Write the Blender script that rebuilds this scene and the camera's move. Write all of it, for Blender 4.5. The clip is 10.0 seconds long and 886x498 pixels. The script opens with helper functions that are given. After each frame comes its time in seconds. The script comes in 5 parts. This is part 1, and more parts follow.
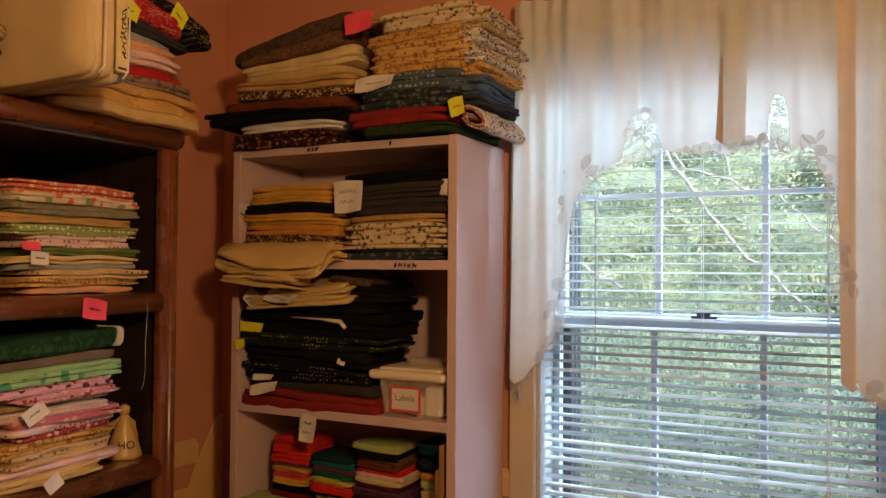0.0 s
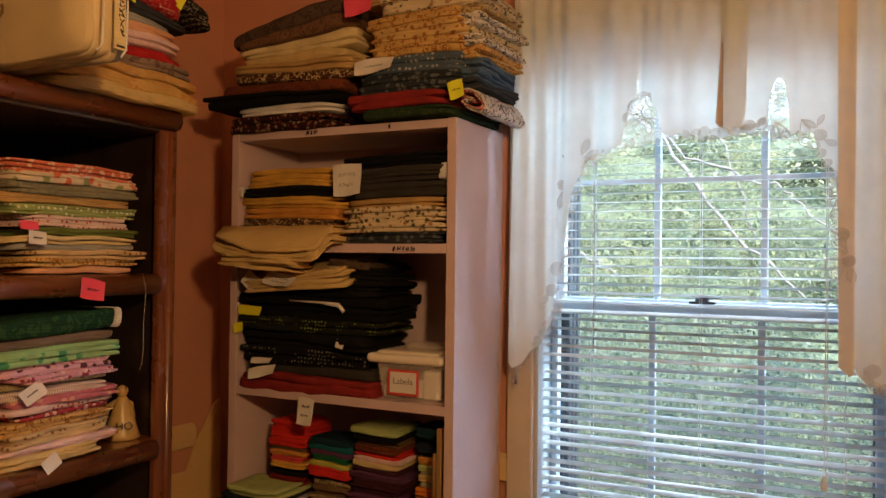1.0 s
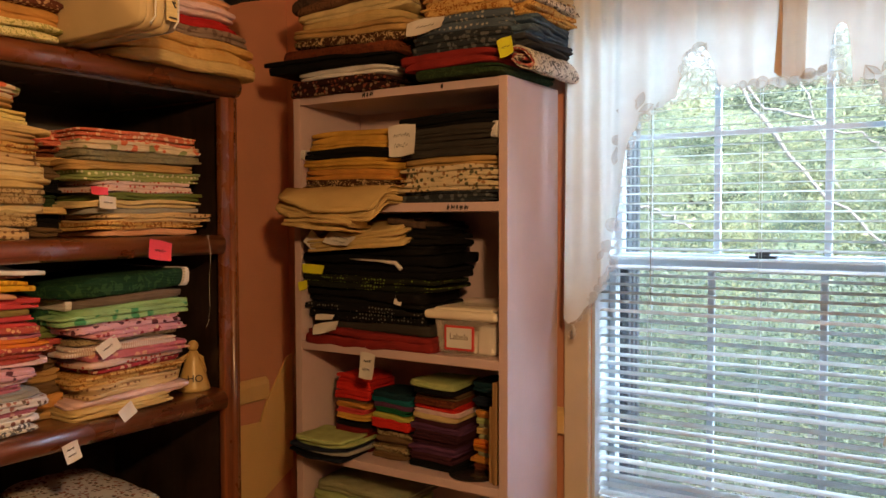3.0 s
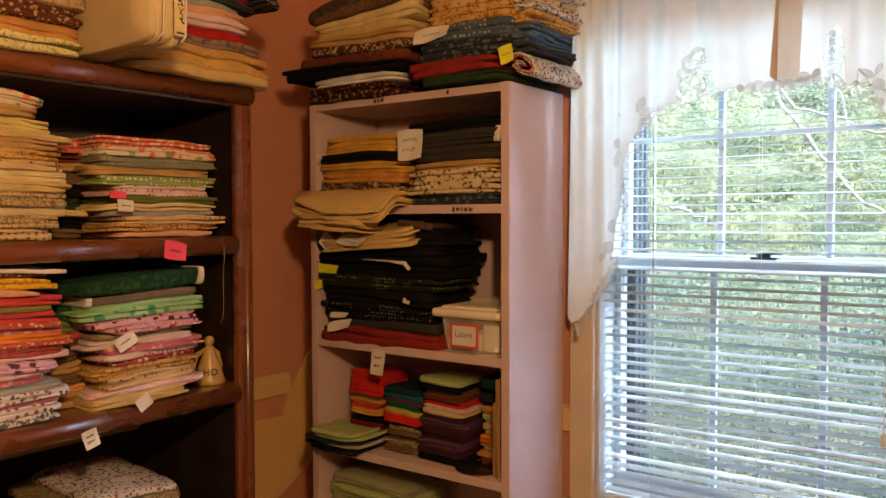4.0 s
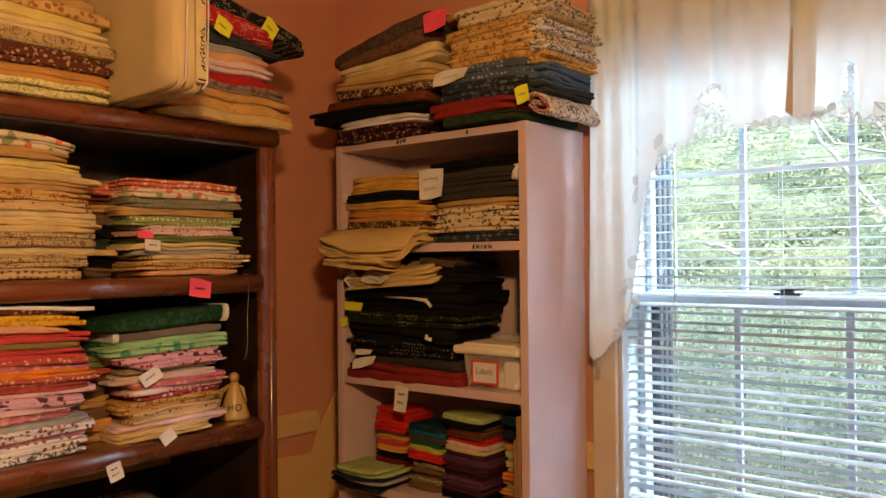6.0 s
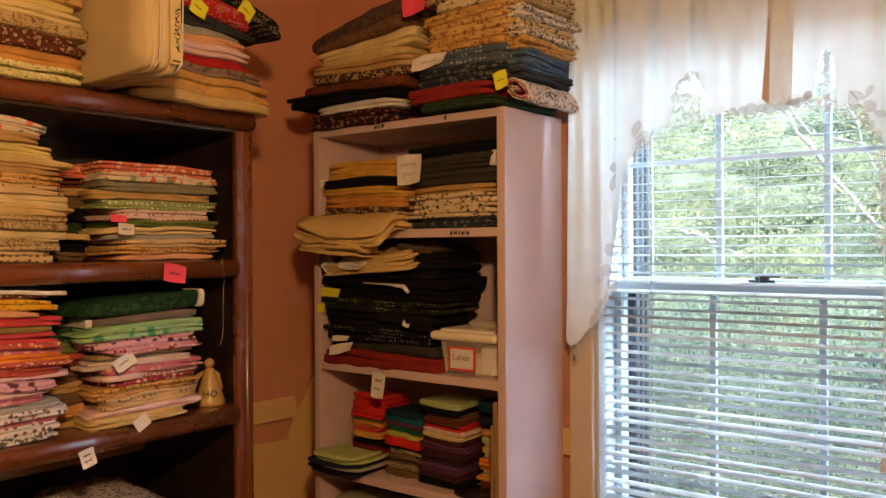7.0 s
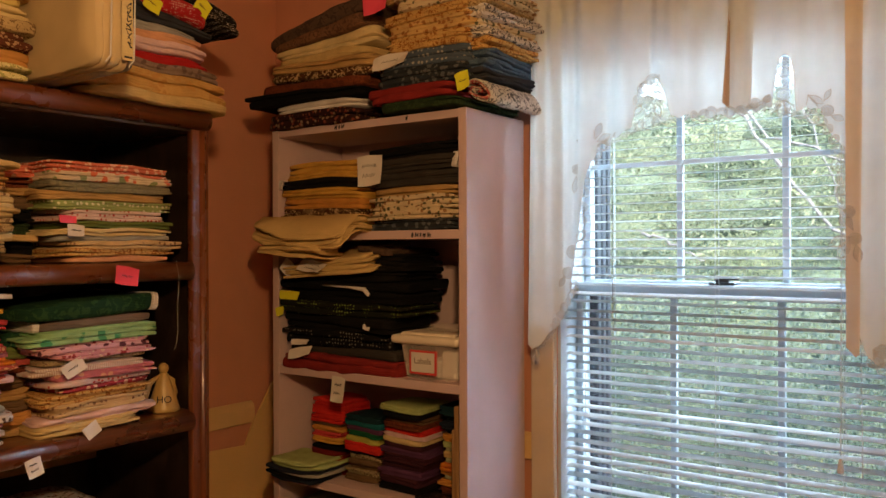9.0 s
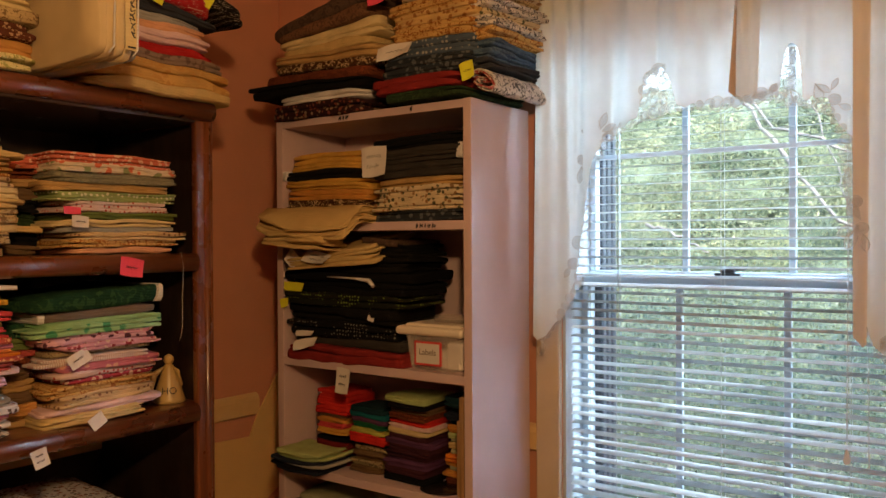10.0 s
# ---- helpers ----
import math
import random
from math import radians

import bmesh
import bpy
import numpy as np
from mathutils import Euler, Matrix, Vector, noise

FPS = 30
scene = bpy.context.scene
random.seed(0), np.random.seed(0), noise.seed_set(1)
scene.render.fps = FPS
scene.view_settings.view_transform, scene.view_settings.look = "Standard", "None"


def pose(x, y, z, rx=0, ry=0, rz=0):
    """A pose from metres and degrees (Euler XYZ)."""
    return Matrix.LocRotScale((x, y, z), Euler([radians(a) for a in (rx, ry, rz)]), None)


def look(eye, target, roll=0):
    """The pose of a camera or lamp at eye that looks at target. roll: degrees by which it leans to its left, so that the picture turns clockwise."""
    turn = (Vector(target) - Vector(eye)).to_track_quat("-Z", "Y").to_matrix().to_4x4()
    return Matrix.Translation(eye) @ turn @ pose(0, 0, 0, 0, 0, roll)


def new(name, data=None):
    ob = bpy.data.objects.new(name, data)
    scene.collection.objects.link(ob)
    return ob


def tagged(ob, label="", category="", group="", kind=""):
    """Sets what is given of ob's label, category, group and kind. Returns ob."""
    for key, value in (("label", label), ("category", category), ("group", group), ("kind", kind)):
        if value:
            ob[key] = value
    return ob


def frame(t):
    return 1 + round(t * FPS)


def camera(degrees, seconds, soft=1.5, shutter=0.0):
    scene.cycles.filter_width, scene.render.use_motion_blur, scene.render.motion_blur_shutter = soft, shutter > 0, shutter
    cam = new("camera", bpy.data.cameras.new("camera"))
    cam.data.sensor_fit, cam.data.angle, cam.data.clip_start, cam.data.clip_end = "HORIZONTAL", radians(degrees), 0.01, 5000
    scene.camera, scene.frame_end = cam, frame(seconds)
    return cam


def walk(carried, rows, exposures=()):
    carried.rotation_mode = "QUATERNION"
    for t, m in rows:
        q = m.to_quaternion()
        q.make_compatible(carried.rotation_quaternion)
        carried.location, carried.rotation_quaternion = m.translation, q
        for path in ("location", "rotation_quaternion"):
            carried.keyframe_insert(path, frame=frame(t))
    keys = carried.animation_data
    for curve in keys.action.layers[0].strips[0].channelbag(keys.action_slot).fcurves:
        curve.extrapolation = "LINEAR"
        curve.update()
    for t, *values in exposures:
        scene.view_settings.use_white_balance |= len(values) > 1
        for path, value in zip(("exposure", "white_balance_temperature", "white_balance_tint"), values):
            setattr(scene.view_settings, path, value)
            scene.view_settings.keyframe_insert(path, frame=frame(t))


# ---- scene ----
cam = camera(56.9, 10.0, soft=1.5)
PATH = [
    (0, (-0.135, 0.084, 1.433), (-1.052, 1.861, 1.482), 0.4),
    (0.5, (-0.133, 0.082, 1.43), (-1.031, 1.868, 1.491), 0.5),
    (1, (-0.136, 0.086, 1.417), (-1.05, 1.865, 1.444), 0.7),
    (1.5, (-0.142, 0.093, 1.41), (-1.099, 1.849, 1.365), 0.2),
    (2, (-0.135, 0.103, 1.403), (-1.121, 1.842, 1.345), 0.0),
    (2.5, (-0.112, 0.094, 1.41), (-1.154, 1.8, 1.344), -0.1),
    (4, (0.048, 0.096, 1.419), (-1.136, 1.707, 1.345), -0.2),
    (4.5, (0.088, 0.113, 1.418), (-1.161, 1.675, 1.373), -0.5),
    (5, (0.108, 0.117, 1.417), (-1.162, 1.662, 1.434), -0.8),
    (6.5, (0.113, 0.116, 1.41), (-1.164, 1.655, 1.434), -0.5),
    (7, (0.111, 0.122, 1.407), (-1.124, 1.695, 1.403), -0.3),
    (7.5, (0.102, 0.129, 1.405), (-1.115, 1.716, 1.396), -0.2),
    (8, (0.108, 0.135, 1.408), (-1.062, 1.756, 1.411), -0.1),
    (8.5, (0.105, 0.138, 1.413), (-1.061, 1.763, 1.418), -0.2),
    (9, (0.101, 0.143, 1.409), (-1.062, 1.77, 1.408), -0.2),
    (9.5, (0.098, 0.144, 1.406), (-1.066, 1.77, 1.395), -0.3),
    (10, (0.096, 0.145, 1.405), (-1.074, 1.767, 1.386), -0.3),
]
EXPOSURE = 4.2
walk(cam, [(t, look(eye, target, roll)) for t, eye, target, roll in PATH],
     [(t, EXPOSURE + e) for t, e in ((0.0, -0.54), (1.0, -0.59), (1.5, -0.50), (2.0, -0.40), (2.5, -0.36), (4.0, -0.22), (5.0, -0.19), (6.5, -0.19), (8.0, -0.46), (10.0, -0.60))])


# ---- light ----
world = bpy.data.worlds.new("world")
scene.world = world
world.use_nodes = True
_wn = world.node_tree.nodes
sky = _wn.new("ShaderNodeTexSky")
sky.sky_type = "NISHITA"
sky.sun_disc = False
sky.sun_elevation = radians(48)
sky.sun_rotation = radians(150)
world.node_tree.links.new(sky.outputs[0], _wn["Background"].inputs[0])
_wn["Background"].inputs[1].default_value = 0.15

sun = new("sun", bpy.data.lights.new("sun", "SUN"))
sun.data.energy, sun.data.angle, sun.data.color = 1.4, radians(2.0), (1.0, 0.96, 0.90)
sun.matrix_world = look((3.0, -5.2, 6.7), (0, 0, 0))

# added lamp just outside the window's opening, standing in for sky above the trees
sky_fill = new("sky_fill_lamp", bpy.data.lights.new("sky_fill_lamp", "AREA"))
sky_fill.data.shape, sky_fill.data.size, sky_fill.data.size_y = "RECTANGLE", 1.5, 0.6
sky_fill.data.energy, sky_fill.data.color = 9.5, (0.66, 0.87, 1.0)
sky_fill.matrix_world = look((0.34, 3.12, 2.46), (-0.82, 1.88, 1.22))

bulb = new("hanging_lamp", bpy.data.lights.new("hanging_lamp", "POINT"))
bulb.data.energy, bulb.data.color, bulb.data.shadow_soft_size = 4.3, (1.0, 0.565, 0.236), 0.05
bulb.location = (0.15, 0.20, 1.86)

# ---- materials ----
MATS = {}


def nodes_of(name):
    m = bpy.data.materials.new(name)
    m.use_nodes = True
    t = m.node_tree
    return m, t, t.nodes["Principled BSDF"]


def mixed(t, fac, a, b):
    n = t.nodes.new("ShaderNodeMix")
    n.data_type = "RGBA"
    for sock, v in ((0, fac), (6, a), (7, b)):
        if isinstance(v, (tuple, float, int)):
            n.inputs[sock].default_value = (*v, 1) if isinstance(v, tuple) else v
        else:
            t.links.new(v, n.inputs[sock])
    return n.outputs[2]


def coords(t, scale=(1, 1, 1)):
    tc = t.nodes.new("ShaderNodeTexCoord")
    mp = t.nodes.new("ShaderNodeMapping")
    mp.inputs["Scale"].default_value = scale
    t.links.new(tc.outputs["Object"], mp.inputs[0])
    return mp.outputs[0]


def noise_tex(t, vec, scale, detail=3.0, rough=0.55, distort=0.0):
    n = t.nodes.new("ShaderNodeTexNoise")
    n.inputs["Scale"].default_value, n.inputs["Detail"].default_value = scale, detail
    n.inputs["Roughness"].default_value, n.inputs["Distortion"].default_value = rough, distort
    t.links.new(vec, n.inputs["Vector"])
    return n.outputs[0]


def ramp(t, fac, lo, hi, a=0.0, b=1.0):
    n = t.nodes.new("ShaderNodeMapRange")
    n.inputs[1].default_value, n.inputs[2].default_value = lo, hi
    n.inputs[3].default_value, n.inputs[4].default_value = a, b
    t.links.new(fac, n.inputs[0])
    return n.outputs[0]


def bump(t, bs, height, strength=0.3, dist=0.001):
    n = t.nodes.new("ShaderNodeBump")
    n.inputs["Strength"].default_value, n.inputs["Distance"].default_value = strength, dist
    t.links.new(height, n.inputs["Height"])
    t.links.new(n.outputs[0], bs.inputs["Normal"])


def plain(name, col, rough=0.6, vary=0.15, scale=12.0, fine=180.0, relief=0.15, spec=0.5, metal=0.0):
    """A painted or moulded surface: two scales of slight unevenness and a fine relief."""
    if name in MATS:
        return MATS[name]
    m, t, bs = nodes_of(name)
    v = coords(t)
    big, small = noise_tex(t, v, scale), noise_tex(t, v, fine, 2.0)
    dark = tuple(c * (1 - vary) for c in col)
    light = tuple(min(1, c * (1 + vary * 0.6)) for c in col)
    c1 = mixed(t, ramp(t, big, 0.3, 0.7), dark, light)
    c2 = mixed(t, ramp(t, small, 0.35, 0.65, 0.0, 0.25), c1, dark)
    t.links.new(c2, bs.inputs["Base Color"])
    t.links.new(ramp(t, big, 0.2, 0.8, rough * 0.85, min(1, rough * 1.15)), bs.inputs["Roughness"])
    bs.inputs["Specular IOR Level"].default_value, bs.inputs["Metallic"].default_value = spec, metal
    bump(t, bs, small, relief)
    MATS[name] = m
    return m


def wood(name, col, along=2, rough=0.28):
    """Stained wood with the grain running along one axis."""
    if name in MATS:
        return MATS[name]
    m, t, bs = nodes_of(name)
    sc = [26.0, 26.0, 26.0]
    sc[along] = 1.6
    v = coords(t, tuple(sc))
    grain = noise_tex(t, v, 1.6, 6.0, 0.65, 0.6)
    pore = noise_tex(t, v, 9.0, 2.0)
    c1 = mixed(t, ramp(t, grain, 0.32, 0.68), tuple(c * 0.55 for c in col), tuple(c * 1.35 for c in col))
    c2 = mixed(t, ramp(t, pore, 0.55, 0.75, 0.0, 0.5), c1, tuple(c * 0.4 for c in col))
    t.links.new(c2, bs.inputs["Base Color"])
    t.links.new(ramp(t, noise_tex(t, coords(t), 14.0), 0.3, 0.7, rough * 0.8, rough * 1.4), bs.inputs["Roughness"])
    bs.inputs["Coat Weight"].default_value, bs.inputs["Coat Roughness"].default_value = 0.8, 0.16
    bump(t, bs, pore, 0.12, 0.0006)
    MATS[name] = m
    return m


def fabric(name, base, kind="plain", accent=(0.5, 0.5, 0.5), scale=60.0, accent2=None):
    """Woven cotton: plain, or printed with dots, flowers, leaves, stripes or checks."""
    if name in MATS:
        return MATS[name]
    m, t, bs = nodes_of(name)
    v = coords(t)
    col = mixed(t, ramp(t, noise_tex(t, v, 22.0, 3.0), 0.3, 0.7), tuple(c * 0.82 for c in base), tuple(min(1, c * 1.1) for c in base))
    if kind in ("dots", "floral"):
        if kind == "floral":
            scale *= 1.5
        vo = t.nodes.new("ShaderNodeTexVoronoi")
        vo.inputs["Scale"].default_value, vo.inputs["Randomness"].default_value = scale, 0.35 if kind == "dots" else 1.0
        vec = v
        if kind == "floral":
            wobble = t.nodes.new("ShaderNodeVectorMath")
            nz = t.nodes.new("ShaderNodeTexNoise")
            nz.inputs["Scale"].default_value = scale * 1.5
            t.links.new(v, nz.inputs["Vector"])
            sc2 = t.nodes.new("ShaderNodeVectorMath")
            sc2.operation = "SCALE"
            sc2.inputs[3].default_value = 0.55 / scale
            t.links.new(nz.outputs["Color"], sc2.inputs[0])
            t.links.new(v, wobble.inputs[0])
            t.links.new(sc2.outputs[0], wobble.inputs[1])
            vec = wobble.outputs[0]
        t.links.new(vec, vo.inputs["Vector"])
        edge = 0.26 if kind == "dots" else 0.37
        mask = ramp(t, vo.outputs["Distance"], edge + 0.05, edge - 0.03)
        ac = accent
        if accent2:
            sep = t.nodes.new("ShaderNodeSeparateColor")
            t.links.new(vo.outputs["Color"], sep.inputs[0])
            ac = mixed(t, ramp(t, sep.outputs[0], 0.48, 0.52), accent, accent2)
        col = mixed(t, mask, col, ac)
    elif kind == "leaf":
        mask = ramp(t, noise_tex(t, v, scale, 2.0, 0.5, 1.5), 0.53, 0.58)
        col = mixed(t, mask, col, accent)
        if accent2:
            mask = ramp(t, noise_tex(t, v, scale * 0.6, 1.0, 0.5, 2.5), 0.62, 0.66)
            col = mixed(t, mask, col, accent2)
    elif kind in ("stripe", "check"):
        w = t.nodes.new("ShaderNodeTexWave")
        w.bands_direction = "X"
        w.inputs["Scale"].default_value, w.inputs["Distortion"].default_value = scale, 0.4
        t.links.new(v, w.inputs["Vector"])
        mask = ramp(t, w.outputs["Fac"], 0.45, 0.6, 0.0, 0.75)
        col = mixed(t, mask, col, accent)
        if kind == "check":
            w2 = t.nodes.new("ShaderNodeTexWave")
            w2.bands_direction = "DIAGONAL"
            w2.inputs["Scale"].default_value, w2.inputs["Distortion"].default_value = scale * 0.7, 0.6
            t.links.new(v, w2.inputs["Vector"])
            col = mixed(t, ramp(t, w2.outputs["Fac"], 0.5, 0.7, 0.0, 0.6), col, accent2 or accent)
    t.links.new(col, bs.inputs["Base Color"])
    bs.inputs["Roughness"].default_value, bs.inputs["Specular IOR Level"].default_value = 0.92, 0.12
    wv = t.nodes.new("ShaderNodeTexWave")
    wv.bands_direction = "Z"
    wv.inputs["Scale"].default_value, wv.inputs["Distortion"].default_value = 55.0, 9.0
    wv.inputs["Detail"].default_value, wv.inputs["Detail Scale"].default_value = 2.0, 0.35
    t.links.new(v, wv.inputs["Vector"])
    weave = noise_tex(t, coords(t, (1, 1, 2.5)), 260.0, 2.0)
    add = t.nodes.new("ShaderNodeMath")
    add.operation = "MULTIPLY_ADD"
    add.inputs[1].default_value = 0.9
    t.links.new(wv.outputs["Fac"], add.inputs[0])
    t.links.new(weave, add.inputs[2])
    bump(t, bs, add.outputs[0], 0.55, 0.0012)
    MATS[name] = m
    return m


WALL = plain("wall_paint", (0.64, 0.305, 0.200), 0.75, 0.08, 5.0, 220.0, 0.12, 0.3)
CEIL = plain("ceiling_paint", (0.50, 0.45, 0.40), 0.85, 0.05)
# for the two walls out of view, darkened to cut bounced light
UNSEEN_WALL = plain("unseen_dark_wall", (0.13, 0.075, 0.045), 0.6, 0.2, 4.0)
TRIM = plain("trim_paint", (0.58, 0.50, 0.39), 0.4, 0.07)
PINK = plain("bookcase_paint", (0.62, 0.475, 0.490), 0.5, 0.07, 9.0, 160.0, 0.1)
CHERRY = wood("cherry_wood_upright", (0.175, 0.054, 0.018), 2)
CHERRY_H = wood("cherry_wood_level", (0.165, 0.047, 0.016), 1)
VINYL = plain("white_vinyl", (0.55, 0.62, 0.69), 0.35, 0.04)
TRACK = plain("grey_track", (0.045, 0.05, 0.06), 0.5, 0.1)
METAL = plain("dark_metal", (0.10, 0.10, 0.11), 0.35, 0.1, metal=0.8)
RAIL = plain("rail_paint", (0.74, 0.53, 0.25), 0.45, 0.08)
PAPER = plain("white_paper", (0.70, 0.675, 0.65), 0.8, 0.05, 30.0)
PINKNOTE = plain("pink_note", (0.85, 0.08, 0.16), 0.7, 0.05, 30.0)
YELNOTE = plain("yellow_note", (0.74, 0.76, 0.03), 0.7, 0.05, 30.0)
GREYINK = plain("grey_ink", (0.20, 0.16, 0.14), 0.7, 0.1)
INK = plain("black_ink", (0.02, 0.02, 0.025), 0.7, 0.1)
REDCARD = plain("red_card", (0.62, 0.05, 0.05), 0.7, 0.05)
FLOOR = plain("carpet", (0.34, 0.24, 0.17), 0.95, 0.2, 8.0, 300.0, 0.6)
CARD = plain("tan_card", (0.76, 0.52, 0.22), 0.8, 0.06, 6.0)
BRASS = plain("gilt_ceramic", (0.52, 0.36, 0.13), 0.35, 0.12)
FRAMEWOOD = wood("light_wood", (0.42, 0.25, 0.11), 2, 0.5)


def clear(name, col, rough=0.05):
    m, t, bs = nodes_of(name)
    bs.inputs["Base Color"].default_value = (*col, 1)
    bs.inputs["Transmission Weight"].default_value, bs.inputs["Roughness"].default_value = 1.0, rough
    bs.inputs["IOR"].default_value = 1.45
    return m


GLASS = clear("window_glass", (1, 1, 1), 0.0)
PLASTIC = clear("clear_plastic", (0.93, 0.91, 0.88), 0.12)


def sheer(name, col, through_part, hole):
    """Thin cloth that lets light through; hole: how open the weave is."""
    m, t, bs = nodes_of(name)
    v = coords(t)
    c = mixed(t, ramp(t, noise_tex(t, v, 18.0), 0.3, 0.7), tuple(a * 0.92 for a in col), col)
    t.links.new(c, bs.inputs["Base Color"])
    bs.inputs["Roughness"].default_value = 0.9
    bump(t, bs, noise_tex(t, coords(t, (1, 1, 0.15)), 220.0), 0.2)
    tr = t.nodes.new("ShaderNodeBsdfTranslucent")
    t.links.new(c, tr.inputs[0])
    a = t.nodes.new("ShaderNodeMixShader")
    a.inputs[0].default_value = through_part
    t.links.new(bs.outputs[0], a.inputs[1])
    t.links.new(tr.outputs[0], a.inputs[2])
    tp = t.nodes.new("ShaderNodeBsdfTransparent")
    b = t.nodes.new("ShaderNodeMixShader")
    b.inputs[0].default_value = hole
    t.links.new(a.outputs[0], b.inputs[1])
    t.links.new(tp.outputs[0], b.inputs[2])
    t.links.new(b.outputs[0], t.nodes["Material Output"].inputs[0])
    return m


SLAT = sheer("blind_slat", (0.76, 0.79, 0.82), 0.25, 0.0)
SHEER = sheer("sheer_curtain", (0.79, 0.845, 0.85), 0.34, 0.0)
FILM = nodes_of("plastic_film")[0]
_ft = FILM.node_tree
_tp, _gl, _mx, _lw = (_ft.nodes.new(k) for k in ("ShaderNodeBsdfTransparent", "ShaderNodeBsdfGlossy", "ShaderNodeMixShader", "ShaderNodeFresnel"))
_gl.inputs["Roughness"].default_value = 0.36
_lw.inputs[0].default_value = 1.42
bump(_ft, _gl, noise_tex(_ft, coords(_ft, (1, 1, 0.5)), 16.0, 3.0, 0.6, 1.0), 0.8, 0.02)
_ft.links.new(_lw.outputs[0], _mx.inputs[0])
_ft.links.new(_tp.outputs[0], _mx.inputs[1])
_ft.links.new(_gl.outputs[0], _mx.inputs[2])
_ft.links.new(_mx.outputs[0], _ft.nodes["Material Output"].inputs[0])
LACE = sheer("lace_net", (0.90, 0.90, 0.88), 0.65, 0.78)
NET = sheer("open_net", (0.88, 0.90, 0.89), 0.55, 0.72)
CORDED = sheer("lace_cord", (0.58, 0.53, 0.47), 0.18, 0.0)
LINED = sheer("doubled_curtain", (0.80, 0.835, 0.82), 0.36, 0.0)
# brown stands in for the shade in the fold where the panels meet
FOLD_SHADE = sheer("curtain_fold_shade", (0.52, 0.42, 0.33), 0.05, 0.0)
HEMMED = sheer("turned_curtain_hem", (0.80, 0.72, 0.62), 0.20, 0.0)


def leaf_material(name, lo, hi):
    m, t, bs = nodes_of(name)
    g = t.nodes.new("ShaderNodeNewGeometry")
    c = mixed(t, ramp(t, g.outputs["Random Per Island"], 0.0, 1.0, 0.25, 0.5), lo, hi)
    # broad deeper and brighter patches stand in for shade and sun among clumps
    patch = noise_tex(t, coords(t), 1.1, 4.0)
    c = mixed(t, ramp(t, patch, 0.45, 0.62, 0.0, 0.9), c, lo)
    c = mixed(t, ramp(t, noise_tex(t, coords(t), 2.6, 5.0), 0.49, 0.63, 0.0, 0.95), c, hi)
    t.links.new(c, bs.inputs["Base Color"])
    bs.inputs["Roughness"].default_value = 0.45
    tr = t.nodes.new("ShaderNodeBsdfTranslucent")
    t.links.new(c, tr.inputs[0])
    a = t.nodes.new("ShaderNodeMixShader")
    a.inputs[0].default_value = 0.55
    t.links.new(bs.outputs[0], a.inputs[1])
    t.links.new(tr.outputs[0], a.inputs[2])
    t.links.new(a.outputs[0], t.nodes["Material Output"].inputs[0])
    return m


# leaf greens copied lighter for sun and darker for the low shrubs' shade
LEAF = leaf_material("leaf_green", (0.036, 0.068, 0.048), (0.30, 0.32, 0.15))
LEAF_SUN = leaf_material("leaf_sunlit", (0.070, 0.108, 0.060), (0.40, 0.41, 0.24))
LEAF_SHADE = leaf_material("leaf_shade", (0.026, 0.054, 0.046), (0.17, 0.21, 0.13))
BARK = plain("pale_bark", (0.12, 0.115, 0.105), 0.85, 0.3, 20.0)
GRASS = plain("lawn", (0.05, 0.065, 0.03), 0.95, 0.4, 3.0, 60.0, 0.8)
_gt = GRASS.node_tree
_gb = _gt.nodes["Principled BSDF"]
_gc = mixed(_gt, ramp(_gt, noise_tex(_gt, coords(_gt), 0.9, 4.0), 0.53, 0.60), (0.04, 0.055, 0.03), (0.15, 0.14, 0.115))   # lawn with pale gravel patches
_gt.links.new(_gc, _gb.inputs["Base Color"])


# ---- mesh helpers ----
def link(name, bm, material, parent=None, label="", smooth=False):
    me = bpy.data.meshes.new(name)
    bm.normal_update()
    bm.to_mesh(me)
    bm.free()
    me.materials.append(material)
    if smooth:
        me.polygons.foreach_set("use_smooth", [True] * len(me.polygons))
    ob = new(name, me)
    if parent is not None:
        ob.parent = parent
    if label:
        ob["label"] = label
    return ob


def part(name, bm, material, parent, label="", smooth=False):
    return link(name, bm, material, parent, label, smooth)


def thing(name, label, category, group="", kind="", at=(0, 0, 0)):
    ob = new(name)
    ob.empty_display_size = 0.05
    ob.location = at
    return tagged(ob, label, category, group, kind)


def box(x0, x1, y0, y1, z0, z1, bevel=0.0, seg=2, bm=None):
    own = bm or bmesh.new()
    made = bmesh.ops.create_cube(own, size=1.0, matrix=Matrix.Translation(((x0 + x1) / 2, (y0 + y1) / 2, (z0 + z1) / 2)) @ Matrix.Diagonal((x1 - x0, y1 - y0, z1 - z0, 1)))
    if bevel:
        edges = {e for vv in made["verts"] for e in vv.link_edges}
        bmesh.ops.bevel(own, geom=list(edges), offset=bevel, segments=seg, affect="EDGES", profile=0.5)
    return own


def prism(outline, axis, a, b, bm=None):
    """A closed outline of (u, v) pairs drawn out along an axis from a to b."""
    own = bm or bmesh.new()
    def at(u, v, w):
        return {"x": (w, u, v), "y": (u, w, v), "z": (u, v, w)}[axis]
    n = len(outline)
    lo = [own.verts.new(at(u, v, a)) for u, v in outline]
    hi = [own.verts.new(at(u, v, b)) for u, v in outline]
    for i in range(n):
        own.faces.new((lo[i], lo[(i + 1) % n], hi[(i + 1) % n], hi[i]))
    own.faces.new(lo[::-1])
    own.faces.new(hi)
    bmesh.ops.recalc_face_normals(own, faces=own.faces)
    return own


